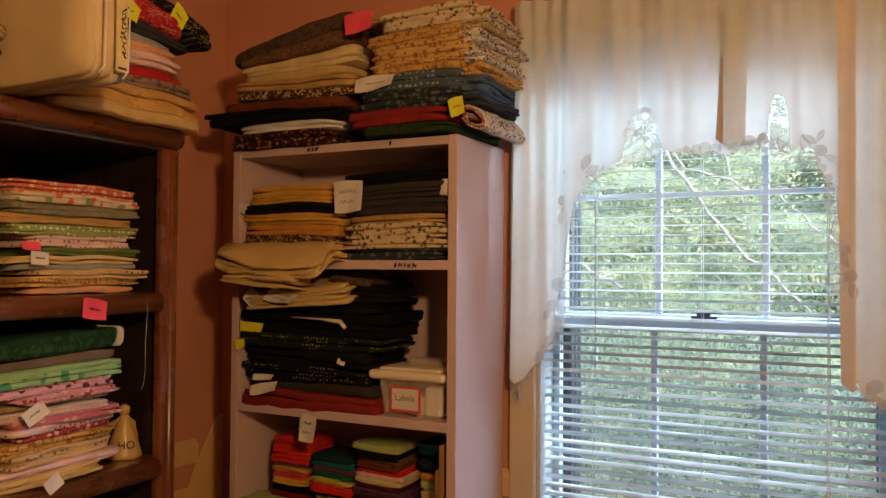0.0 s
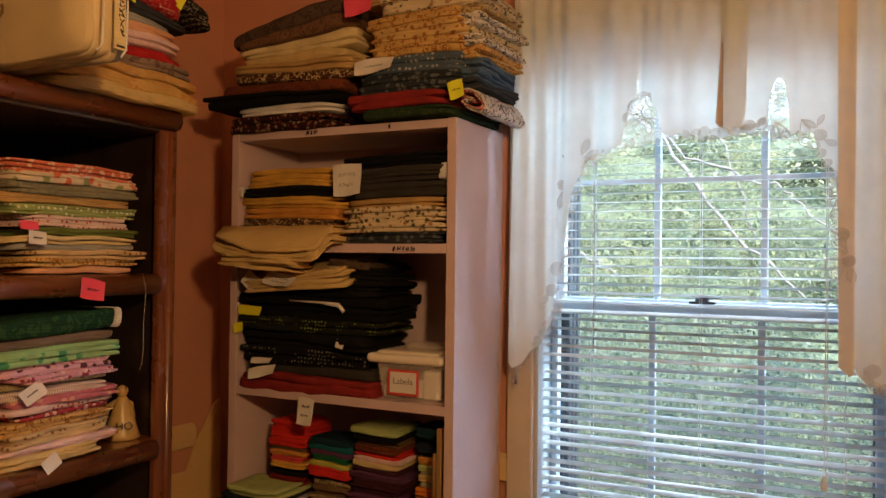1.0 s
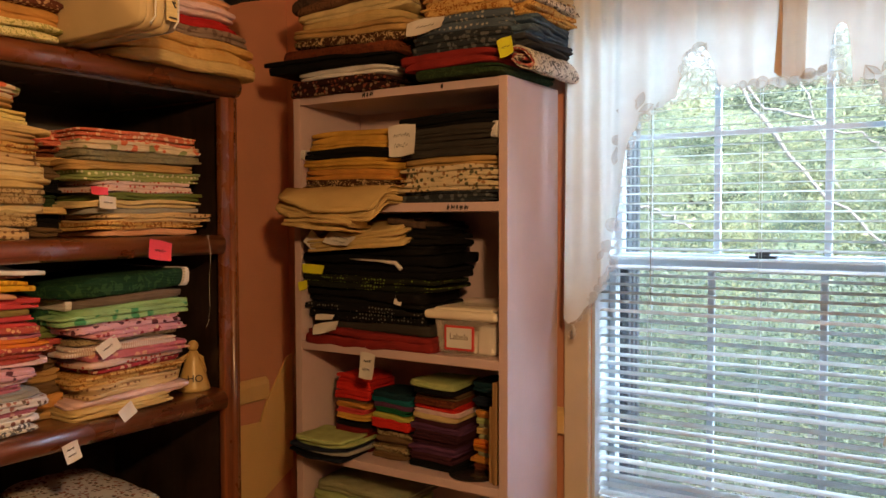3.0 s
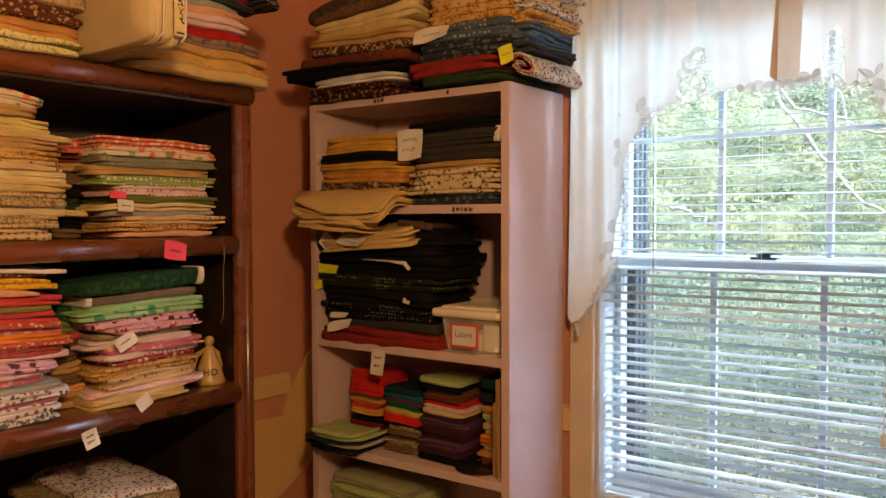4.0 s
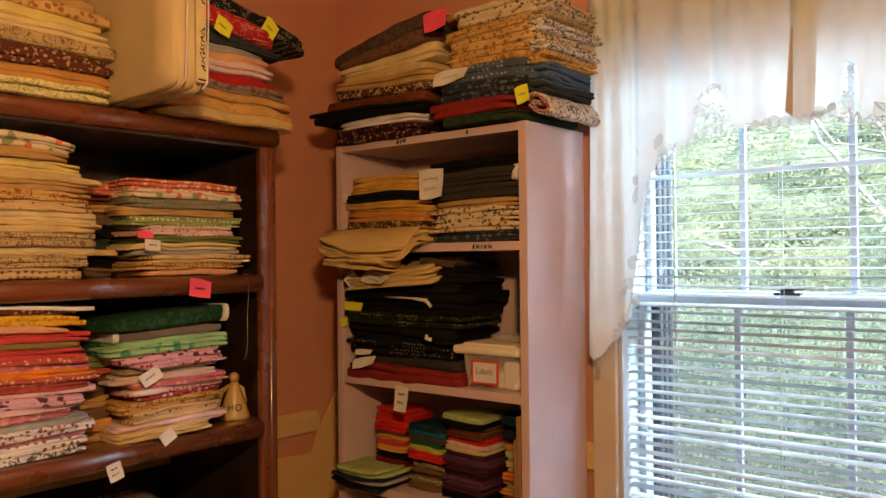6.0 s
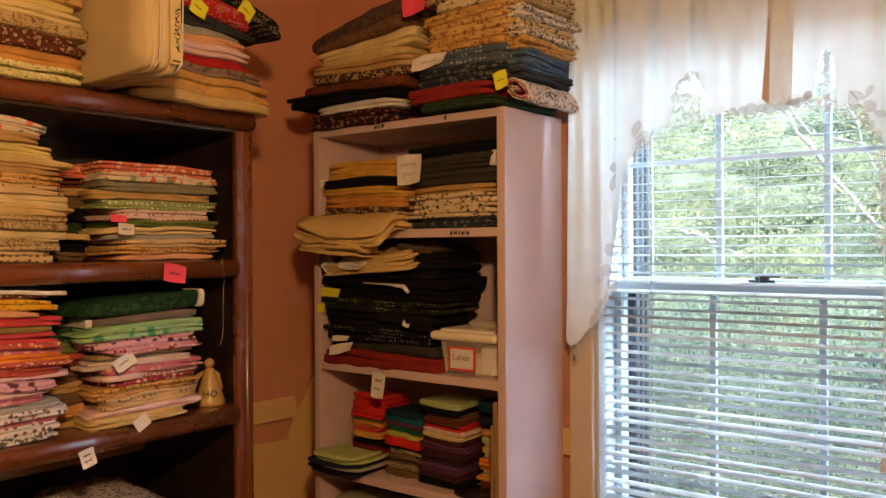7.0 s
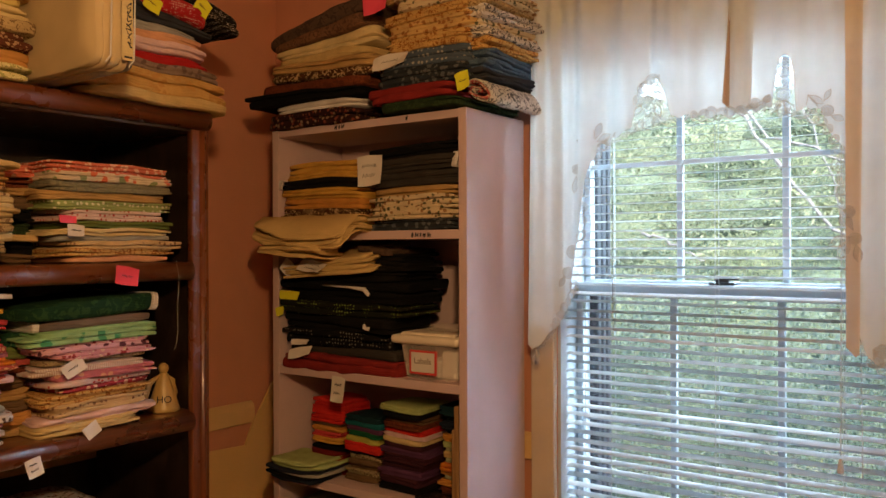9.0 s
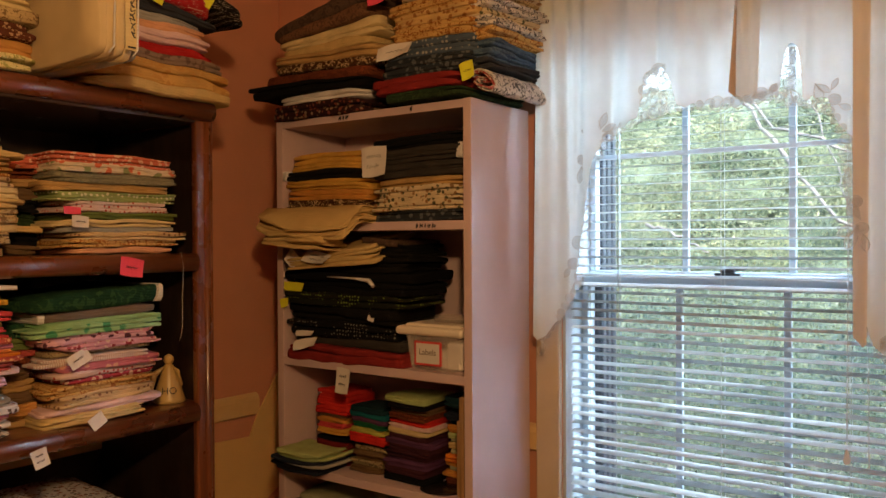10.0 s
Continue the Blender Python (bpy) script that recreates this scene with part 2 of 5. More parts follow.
def tube(points, radii, sides=8, bm=None):
    own = bm or bmesh.new()
    rings = []
    for i, p in enumerate(points):
        p = Vector(p)
        d = Vector(points[min(i + 1, len(points) - 1)]) - Vector(points[max(i - 1, 0)])
        q = d.to_track_quat("Z", "Y")
        r = radii[i] if isinstance(radii, (list, tuple)) else radii
        rings.append([own.verts.new(p + q @ Vector((r * math.cos(6.2832 * k / sides), r * math.sin(6.2832 * k / sides), 0))) for k in range(sides)])
    for a, b in zip(rings, rings[1:]):
        for k in range(sides):
            own.faces.new((a[k], a[(k + 1) % sides], b[(k + 1) % sides], b[k]))
    own.faces.new(rings[0][::-1])
    own.faces.new(rings[-1])
    return own


def lathe(profile, sides=24):
    bm = bmesh.new()
    rings = [[bm.verts.new((r * math.cos(6.2832 * k / sides), r * math.sin(6.2832 * k / sides), z)) for k in range(sides)] for r, z in profile]
    for a, b in zip(rings, rings[1:]):
        for k in range(sides):
            bm.faces.new((a[k], a[(k + 1) % sides], b[(k + 1) % sides], b[k]))
    bm.faces.new(rings[0][::-1])
    bm.faces.new(rings[-1])
    return bm


def letters(name, text, size, m, material, parent, label=""):
    cu = bpy.data.curves.new(name, "FONT")
    cu.body, cu.size, cu.extrude, cu.align_x, cu.align_y = text, size, 0.0003, "CENTER", "CENTER"
    cu.materials.append(material)
    ob = new(name, cu)
    ob.parent = parent
    ob.matrix_basis = m
    if label:
        ob["label"] = label
    return ob


def structure(name, bm, material, label):
    return tagged(link(name, bm, material), label, name.split("_")[0], "", "structure")


# ---- room ----
LX, NY, RX, SY, TOP = -1.81, 1.92, 1.90, -2.0, 2.44
WX0, WX1, WZ0, WZ1 = -0.828, -0.085, 0.72, 1.945   # window opening
structure("floor", box(LX, RX, SY, NY, -0.1, 0.0), FLOOR, "brown carpeted floor of the sewing room")
structure("ceiling", box(LX - 0.12, RX + 0.12, SY - 0.12, NY + 0.16, TOP, TOP + 0.1), CEIL, "plain off-white painted ceiling")
structure("wall_west", box(LX - 0.12, LX, SY, NY, 0, TOP), WALL, "dusty terracotta painted wall behind the shelves")
structure("wall_east", box(RX, RX + 0.12, SY, NY, 0, TOP), UNSEEN_WALL, "plain unseen wall, dark brown to cut bounced light")
structure("wall_south", box(LX - 0.12, RX + 0.12, SY - 0.12, SY, 0, TOP), UNSEEN_WALL, "plain unseen wall, dark brown to cut bounced light")
wn = bmesh.new()
box(LX - 0.12, WX0, NY, NY + 0.16, 0, TOP, bm=wn)
box(WX1, RX + 0.12, NY, NY + 0.16, 0, TOP, bm=wn)
box(WX0, WX1, NY, NY + 0.16, 0, WZ0, bm=wn)
box(WX0, WX1, NY, NY + 0.16, WZ1, TOP, bm=wn)
structure("wall_north", wn, WALL, "dusty terracotta painted wall with a window")

rail_profile = [(0, 0.889), (0.014, 0.889), (0.017, 0.892), (0.017, 0.934), (0.013, 0.944), (0.006, 0.951), (0, 0.953)]
structure("trim_chair_rail_west", prism([(LX + u, z) for u, z in rail_profile], "y", SY, 1.815), RAIL, "cream painted wooden chair rail")
structure("trim_chair_rail_north", prism([(NY - u, z) for u, z in rail_profile], "x", -1.02, -0.892), RAIL, "cream painted wooden chair rail beside the window")

# a tan card sheet that leans in the corner
sheet = bmesh.new()
pts = [(1.50, 0.44), (1.50, 0.85), (1.64, 0.835), (1.772, 0.828), (1.800, 0.885), (1.880, 1.000), (1.905, 1.01), (1.905, 0.665), (1.860, 0.642), (1.789, 0.604), (1.60, 0.50)]
prism([(y, z) for y, z in pts], "x", -1.792, -1.786, bm=sheet)
tagged(link("card_sheet", sheet, CARD), "tan card sheet with a notched edge leaning in the room corner", "cardboard")

# ---- window ----
win = thing("window_1", "white double-hung window with divided panes", "window", "", "structure")
for nm, b in (("casing_side", (-0.892, WX0, NY - 0.020, NY, 0.66, 2.02)), ("casing_side", (WX1, WX1 + 0.066, NY - 0.020, NY, 0.66, 2.02)),
              ("casing_head", (WX0, WX1, NY - 0.020, NY, WZ1, 2.02)), ("window_stool", (-0.92, 0.01, NY - 0.06, NY + 0.06, WZ0 - 0.03, WZ0))):
    part(nm, box(*b, 0.004), TRIM, win, "cream painted wooden window trim")
for nm, b in (("jamb", (WX0, WX0 + 0.008, NY, 2.085, WZ0, WZ1)), ("jamb", (WX1 - 0.008, WX1, NY, 2.085, WZ0, WZ1)), ("head_jamb", (WX0 + 0.008, WX1 - 0.008, NY, 2.085, WZ1 - 0.008, WZ1))):
    part(nm, box(*b), VINYL, win)
for x in (WX0, WX1 - 0.030):
    tr = bmesh.new()
    for k in range(3):
        box(x, x + 0.030, 2.088 + k * 0.030, 2.110 + k * 0.030, WZ0 - 0.04, WZ1 + 0.02, 0.003, 1, bm=tr)
    box(x + (0.0 if x < -0.4 else 0.012), x + (0.018 if x < -0.4 else 0.030), 2.086, 2.18, WZ0 - 0.04, WZ1 + 0.02, bm=tr)
    part("outer_track", tr, TRACK, win, "grey outer track of the window")


def sash(name, y, z0, z1, rail_lo, rail_hi, cross):
    x0, x1 = WX0 + 0.009, WX1 - 0.009
    s = part(name, box(x0, x1, y - 0.014, y + 0.014, z0, z0 + rail_lo, 0.003), VINYL, win, "white vinyl sash")
    part("top_rail", box(x0, x1, y - 0.014, y + 0.014, z1 - rail_hi, z1, 0.003), VINYL, s)
    for a, b in ((x0, x0 + 0.017), (x1 - 0.017, x1)):
        part("stile", box(a, b, y - 0.0135, y + 0.0135, z0 + rail_lo, z1 - rail_hi, 0.003), VINYL, s)
    for x in (-0.574, -0.334):
        part("muntin", box(x - 0.008, x + 0.008, y - 0.007, y + 0.007, z0 + rail_lo, z1 - rail_hi, 0.003), VINYL, s)
    part("muntin", box(x0 + 0.017, x1 - 0.017, y - 0.0055, y + 0.0055, cross - 0.0055, cross + 0.0055, 0.002), VINYL, s)
    pane = part("pane", box(x0 + 0.017, x1 - 0.017, y - 0.002, y + 0.002, z0 + rail_lo, z1 - rail_hi), GLASS, s, "clear window glass")
    pane.visible_shadow = False


sash("lower_sash", 2.020, WZ0 + 0.005, 1.324, 0.05, 0.034, 0.988)
sash("upper_sash", 2.066, 1.296, WZ1 - 0.010, 0.034, 0.035, 1.614)
lt = bmesh.new()
box(-0.490, -0.432, 2.008, 2.030, 1.324, 1.330, 0.002, bm=lt)
box(-0.478, -0.446, 2.010, 2.026, 1.330, 1.338, 0.003, bm=lt)
box(-0.466, -0.420, 2.004, 2.014, 1.336, 1.341, 0.002, bm=lt)
part("latch", lt, METAL, win, "dark metal sash lock")

# ---- mini blind ----
blind = thing("mini_blind", "white horizontal mini blind, lowered with its slats open", "window blind", at=(0, 0, 0))
BX0, BX1, BY = WX0 + 0.006, WX1 - 0.006, 1.958
part("headrail", box(BX0, BX1, BY - 0.014, BY + 0.014, WZ1 - 0.036, WZ1 - 0.009, 0.002), SLAT, blind, "white metal headrail")
sl = bmesh.new()
for k in range(7):
    u = -0.0125 + 0.025 * k / 6
    sl.verts.new((BX0, u, 0.0016 * (1 - (u / 0.0125) ** 2)))
for k in range(7):
    u = -0.0125 + 0.025 * k / 6
    sl.verts.new((BX1, u, 0.0016 * (1 - (u / 0.0125) ** 2)))
sl.verts.ensure_lookup_table()
for k in range(6):
    sl.faces.new((sl.verts[k], sl.verts[k + 1], sl.verts[k + 8], sl.verts[k + 7]))
bmesh.ops.solidify(sl, geom=sl.faces[:], thickness=0.0005)
first = part("slat", sl, SLAT, blind, smooth=True)
zs = [WZ0 + 0.03 + 0.0212 * k for k in range(55)]
rs = random.Random(4)
for k, z in enumerate(zs):
    ob = first if k == 0 else first.copy()
    if k:
        scene.collection.objects.link(ob)
    ob.location = (0, BY, z + rs.uniform(-0.0007, 0.0007))
    ob.rotation_euler = (radians(13.0 - 6.0 * k / 55 + rs.uniform(-1.2, 1.2)), radians(rs.uniform(-0.06, 0.06)), 0)
for x in (-0.70, -0.455, -0.20):
    cord = bmesh.new()
    for y in (BY - 0.0135, BY + 0.0135):
        tube([(x, y, WZ0 + 0.02), (x, y, WZ1 - 0.03)], 0.0006, 5, cord)
    part("ladder_cord", cord, SLAT, blind)
part("bottom_rail", box(BX0, BX1, BY - 0.012, BY + 0.012, WZ0 + 0.006, WZ0 + 0.018, 0.003), SLAT, blind)
part("wand", tube([(-0.690, BY - 0.020, 1.205), (-0.690, BY - 0.020, 1.90)], 0.0035, 6), PLASTIC, blind, "clear plastic tilt wand")
part("pull_cord", tube([(-0.165, BY - 0.020, 0.95), (-0.168, BY - 0.021, 1.4), (-0.165, BY - 0.020, 1.91)], 0.0012, 5), SLAT, blind)
part("pull_cord", tube([(-0.205, BY - 0.019, 0.99), (-0.202, BY - 0.020, 1.4), (-0.205, BY - 0.019, 1.91)], 0.0012, 5), SLAT, blind)
part("tassel", lathe([(0.002, 0.985), (0.007, 0.962), (0.006, 0.955)], 10), SLAT, blind).location = (-0.205, BY - 0.019, 0)


# ---- curtain ----
def bottom_edge(x):
    """Height of the lower hem of the swag curtain along the window."""
    keys = [(-0.862, 1.182), (-0.851, 1.165), (-0.80, 1.230), (-0.755, 1.300), (-0.735, 1.390), (-0.722, 1.560), (-0.680, 1.640), (-0.60, 1.675), (-0.52, 1.690),
            (-0.40, 1.683), (-0.30, 1.690), (-0.22, 1.655), (-0.192, 1.600), (-0.172, 1.390), (-0.155, 1.240), (-0.125, 1.185), (-0.05, 1.165), (0.02, 1.175)]
    for (a, za), (b, zb) in zip(keys, keys[1:]):
        if x <= b:
            k = max(0.0, (x - a) / (b - a))
            return za + (zb - za) * k
    return keys[-1][1]


def hem_edge(x):
    """The cloth is cut away behind the lace flowers."""
    z = bottom_edge(x)
    for c, half, up in ((-0.566, 0.046, 0.092), (-0.290, 0.022, 0.100), (-0.235, 0.02, 0.02), (-0.745, 0.02, 0.06), (-0.700, 0.02, 0.02)):
        z += up * max(0.0, 1 - ((x - c) / half) ** 4)
    return z


ROD = 1.975
curtain = thing("swag_curtain", "cream sheer swag curtain with cutwork lace hem gathered on a rod", "curtain")


def fold(x, v):
    """Depth of the gathers at x; v runs from 0 at the rod to 1 at the hem."""
    g = 0.0036 * math.sin(x * 150 + 1.5 * math.sin(x * 23)) * (1 - 0.85 * v)
    g += (0.0075 + 0.008 * v) * math.sin(x * 44 + 2.2 * math.sin(x * 11 + 1)) + 0.0014 * math.sin(x * 131 + 3 * math.sin(x * 17))
    return g


def panel(name, x0, x1, lean, material, n=150, hem=None, pinch=1.0):
    bm = bmesh.new()
    rows = []
    for i in range(n + 1):
        x = x0 + (x1 - x0) * i / n
        zb = hem_edge(x) + 0.004 * math.sin(x * 190) if hem is None else hem(x)
        col = []
        for j in range(27):
            if j < 6:
                z, v = ROD + 0.085 - 0.017 * j, 0.0
                y = 1.862 - 0.006 * math.sin(j * 0.6) + 1.3 * fold(x, 0) * (1 - j / 7)
            else:
                v = (j - 6) / 20
                z = ROD - 0.005 + (zb - ROD + 0.005) * v
                y = 1.862 + fold(x, v) - lean * v
            k = pinch + (1 - pinch) * v ** 1.3
            col.append(bm.verts.new((x1 + (x - x1) * k + 0.005 * v * math.sin(x * 60), y, z)))
        rows.append(col)
    for a, b in zip(rows, rows[1:]):
        for j in range(26):
            bm.faces.new((a[j], b[j], b[j + 1], a[j + 1]))
    return part(name, bm, material, curtain, "", True)


panel("curtain_panel", -0.862, -0.372, 0.004, SHEER, 170)
panel("curtain_panel", -0.388, 0.03, 0.004, SHEER, 140)
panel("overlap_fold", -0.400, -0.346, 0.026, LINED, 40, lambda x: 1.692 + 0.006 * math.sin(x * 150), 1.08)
# narrow strip coloured as the shaded wedge between the panels
panel("shade_strip", -0.4115, -0.3985, 0.034, FOLD_SHADE, 14, lambda x: 1.694 + 1.2 * abs(x + 0.400), 0.12)
panel("hem_fold", -0.182, -0.148, 0.034, HEMMED, 24, lambda x: 1.205 + 0.6 * abs(x + 0.158))
part("curtain_rod", tube([(-0.858, 1.905, ROD), (-0.858, 1.878, ROD), (-0.85, 1.876, ROD), (0.03, 1.876, ROD)], 0.004, 8), VINYL, curtain, "white metal curtain rod")


def ring(bm, cx, cz, r, y, cord=0.0011, squash=1.0, turn=0.0, a0=0.0, a1=6.2832):
    n = 14
    pts = []
    for k in range(n + 1):
        a = a0 + (a1 - a0) * k / n
        u, w = r * math.cos(a), r * squash * math.sin(a)
        pts.append((cx + u * math.cos(turn) - w * math.sin(turn), y, cz + u * math.sin(turn) + w * math.cos(turn)))
    tube(pts, cord, 5, bm)


def disc(bm, cx, cz, r, y, squash=1.0, turn=0.0):
    vs = []
    for k in range(12):
        a = 6.2832 * k / 12
        u, w = r * math.cos(a), r * squash * math.sin(a)
        vs.append(bm.verts.new((cx + u * math.cos(turn) - w * math.sin(turn), y, cz + u * math.sin(turn) + w * math.cos(turn))))
    bm.faces.new(vs)


def lace_part(name, cords, net):
    ob = part(name, cords, CORDED, curtain, "corded cutwork lace", True)
    part("lace_net", net, LACE, ob)


def leaf_loop(x, z, length, angle, wide, y, cord=0.00075):
    """One pointed petal outlined in cord."""
    cords, net = bmesh.new(), bmesh.new()
    ca, sa = math.cos(angle), math.sin(angle)
    def at(u, w):
        return (x + u * ca - w * sa, y, z + u * sa + w * ca)
    shape = [(length * k / 8, wide * math.sin(math.pi * (k / 8) ** 1.25)) for k in range(9)]
    tube([at(u, w) for u, w in shape] + [at(u, -w) for u, w in shape[-2::-1]], cord, 5, cords)
    net.faces.new([net.verts.new(Vector(at(u, w)) + Vector((0, 0.0008, 0))) for u, w in shape[:-1] + [(u, -w) for u, w in shape[-1:0:-1]]])
    lace_part("lace_petal", cords, net)


def rose_loop(x, z, r, y, squash, turn):
    """A round loop wound inwards in one cord."""
    cords, net = bmesh.new(), bmesh.new()
    pts = []
    for k in range(56):
        a = 6.2832 * k / 20 + turn
        q = r * (1.0 - 0.30 * (k / 20) if k > 18 else 1.0) * (1 + (0.12 * math.sin(k * 1.9) if k > 20 else 0))
        pts.append((x + q * math.cos(a), y - 0.00001 * k, z + q * squash * math.sin(a)))
    tube(pts, 0.00075, 5, cords)
    disc(net, x, z, r, y + 0.0008, squash, 0.0)
    lace_part("lace_loop", cords, net)


def lace_motif(rings, petals, y):
    """Cutwork: round loops (x, z, radius) and pointed petals (x, z, length, angle, half width)."""
    rq = random.Random(len(rings) * 7 + len(petals))
    for x, z, r in rings:
        rose_loop(x, z, r, y, rq.uniform(0.78, 1.0), rq.uniform(0, 6))
    for p in petals:
        leaf_loop(*p, y)


YL = 1.852
for c, half, up in ((-0.566, 0.046, 0.092), (-0.290, 0.022, 0.100)):
    # open net fills the cut behind each flower
    net = bmesh.new()
    cols = []
    for k in range(13):
        x = c + half * (k / 6 - 1)
        cols.append((net.verts.new((x, 1.8575, bottom_edge(x) - 0.004)), net.verts.new((x, 1.8575, hem_edge(x) + 0.006))))
    for p, q in zip(cols, cols[1:]):
        net.faces.new((p[0], q[0], q[1], p[1]))
    part("lace_net", net, NET, curtain, "open white lace net")
D = math.radians
lace_motif([(-0.560, 1.772, 0.016), (-0.540, 1.768, 0.017), (-0.578, 1.755, 0.017), (-0.548, 1.742, 0.016), (-0.593, 1.733, 0.012), (-0.570, 1.733, 0.010)],
           [(-0.555, 1.725, 0.034, D(-70), 0.008), (-0.560, 1.727, 0.036, D(-115), 0.009), (-0.570, 1.725, 0.038, D(-150), 0.008), (-0.545, 1.727, 0.034, D(-30), 0.008), (-0.548, 1.722, 0.032, D(-92), 0.007), (-0.585, 1.722, 0.03, D(-125), 0.007)], YL)
lace_motif([], [(-0.700, 1.652, 0.036, D(112), 0.009), (-0.696, 1.655, 0.040, D(68), 0.009), (-0.704, 1.646, 0.040, D(165), 0.009), (-0.692, 1.650, 0.036, D(22), 0.008), (-0.702, 1.640, 0.032, D(-150), 0.008), (-0.690, 1.643, 0.030, D(-20), 0.008)], YL)
lace_motif([(-0.290, 1.776, 0.010), (-0.292, 1.757, 0.012), (-0.296, 1.735, 0.013), (-0.290, 1.712, 0.014)],
           [(-0.290, 1.700, 0.034, D(-60), 0.008), (-0.293, 1.700, 0.036, D(-95), 0.008), (-0.297, 1.702, 0.034, D(-130), 0.008)], YL)
lace_motif([(-0.212, 1.672, 0.012)], [(-0.246, 1.706, 0.040, D(-72), 0.009), (-0.246, 1.706, 0.034, D(-35), 0.006), (-0.218, 1.690, 0.026, D(60), 0.005), (-0.205, 1.662, 0.026, D(-25), 0.006)], YL)
lace_motif([(-0.342, 1.697, 0.012), (-0.318, 1.703, 0.008)], [(-0.328, 1.692, 0.026, D(50), 0.006), (-0.360, 1.690, 0.026, D(10), 0.005)], 1.834)
lace_motif([(-0.742, 1.590, 0.012), (-0.752, 1.40, 0.016), (-0.765, 1.352, 0.014), (-0.748, 1.31, 0.010)],
           [(-0.742, 1.575, 0.040, D(-100), 0.008), (-0.735, 1.47, 0.034, D(80), 0.007), (-0.742, 1.42, 0.036, D(60), 0.007), (-0.752, 1.38, 0.030, D(20), 0.007), (-0.772, 1.345, 0.03, D(-120), 0.007), (-0.758, 1.33, 0.028, D(-60), 0.006)], YL)
lace_motif([(-0.838, 1.222, 0.011), (-0.852, 1.205, 0.008), (-0.822, 1.238, 0.008)], [(-0.84, 1.21, 0.02, D(-80), 0.005)], YL)
lace_motif([(-0.172, 1.475, 0.013), (-0.160, 1.425, 0.012)], [(-0.182, 1.54, 0.045, D(-95), 0.007), (-0.165, 1.43, 0.042, D(-155), 0.010), (-0.166, 1.425, 0.044, D(-120), 0.010), (-0.162, 1.44, 0.045, D(120), 0.009), (-0.158, 1.415, 0.035, D(-80), 0.008)], 1.822)
lace_motif([(-0.165, 1.290, 0.010), (-0.15, 1.25, 0.010), (-0.118, 1.215, 0.014)], [(-0.125, 1.215, 0.022, D(-140), 0.006), (-0.165, 1.33, 0.03, D(-85), 0.006)], YL)
rl = random.Random(11)
edge_cord, edge_net = bmesh.new(), bmesh.new()
x = -0.860
px_, pz_ = x, bottom_edge(x)
while x < 0.02:
    x += 0.0025
    z = bottom_edge(x)
    if math.hypot(x - px_, z - pz_) > 0.018:
        r = rl.uniform(0.010, 0.016)
        mx, mz = (x + px_) / 2, (z + pz_) / 2
        yy = YL if -0.44 > x or x > -0.32 else 1.838
        t_ = rl.uniform(0, 3)
        ring(edge_cord, mx, mz, r, yy, 0.0007, rl.uniform(0.65, 1.0), t_)
        ring(edge_cord, mx, mz, r * 0.5, yy, 0.0006)
        disc(edge_net, mx, mz, r, yy + 0.0008, 0.8, t_)
        px_, pz_ = x, z
trim = part("lace_edging", edge_cord, CORDED, curtain, "scalloped corded lace edging", True)
part("lace_net", edge_net, LACE, trim)
for xx, zz in ((-0.849, 1.168), (-0.035, 1.168)):
    tl_ = bmesh.new()
    tube([(xx, YL, zz), (xx + 0.003, YL, zz - 0.012), (xx, YL, zz - 0.034)], [0.003, 0.006, 0.004], 8, tl_)
    ring(tl_, xx, zz - 0.024, 0.010, YL - 0.002, 0.0012)
    part("tassel", tl_, CORDED, curtain, "cream lace tassel", True)

# ---- painted bookcase ----
B0, B1, BF, BB, BT = -1.525, -0.906, 1.642, 1.895, 1.722
book = thing("painted_bookcase", "pale pink painted wooden bookcase crowded with folded fabric", "bookcase")
part("side_panel", box(B0, B0 + 0.022, BF, BB, 0.0, BT, 0.0015), PINK, book)
part("side_panel", box(B1 - 0.022, B1, BF, BB, 0.0, BT, 0.0015), PINK, book)
part("top_board", box(B0 + 0.022, B1 - 0.022, BF + 0.001, BB, BT - 0.020, BT - 0.001, 0.0015), PINK, book)
part("back_panel", box(B0 + 0.022, B1 - 0.022, BB - 0.008, BB - 0.001, 0.0, BT - 0.020), PINK, book)
SHELF = {"one": 1.452, "two": 1.104, "three": 0.822, "four": 0.52, "five": 0.10}
for z in SHELF.values():
    part("shelf", box(B0 + 0.022, B1 - 0.022, BF + 0.001, BB - 0.008, z - 0.021, z, 0.0015), PINK, book)
for x0, z, ws in ((-1.060, 1.441, (0.006, 0.009, 0.003, 0.008, 0.010)), (-1.300, 1.711, (0.008, 0.004, 0.010)), (-1.075, 1.713, (0.004,))):
    rw = random.Random(int(z * 1000))
    for w in ws:
        scrawl = [(x0 + w * k / 5, BF - 0.0006, z + 0.006 * rw.uniform(0.3, 1) * (1 if k % 2 else -1)) for k in range(6)]
        part("marker_writing", tube(scrawl, 0.0011, 5), INK, book, "black marker writing")
        x0 += w + 0.005

# ---- cherry wood cabinet ----
CF, CB, CY0, CY1, CT = -1.392, -1.805, 0.34, 1.330, 1.714
cab = thing("cherry_wood_bookcase", "dark cherry wood bookcase with rounded shelf edges full of fabric", "bookcase")
# near-black wood puts the cabinet's inner shade into the colour
SHADED_WOOD = wood("shaded_inside_wood", (0.018, 0.007, 0.004), 2, 0.6)
part("side_panel", box(CB, CF - 0.018, CY1 - 0.026, CY1 - 0.002, 0.0, CT - 0.04, 0.002), CHERRY, cab)
part("side_panel", box(CB, CF - 0.018, CY0 + 0.002, CY0 + 0.026, 0.0, CT - 0.04, 0.002), CHERRY, cab)
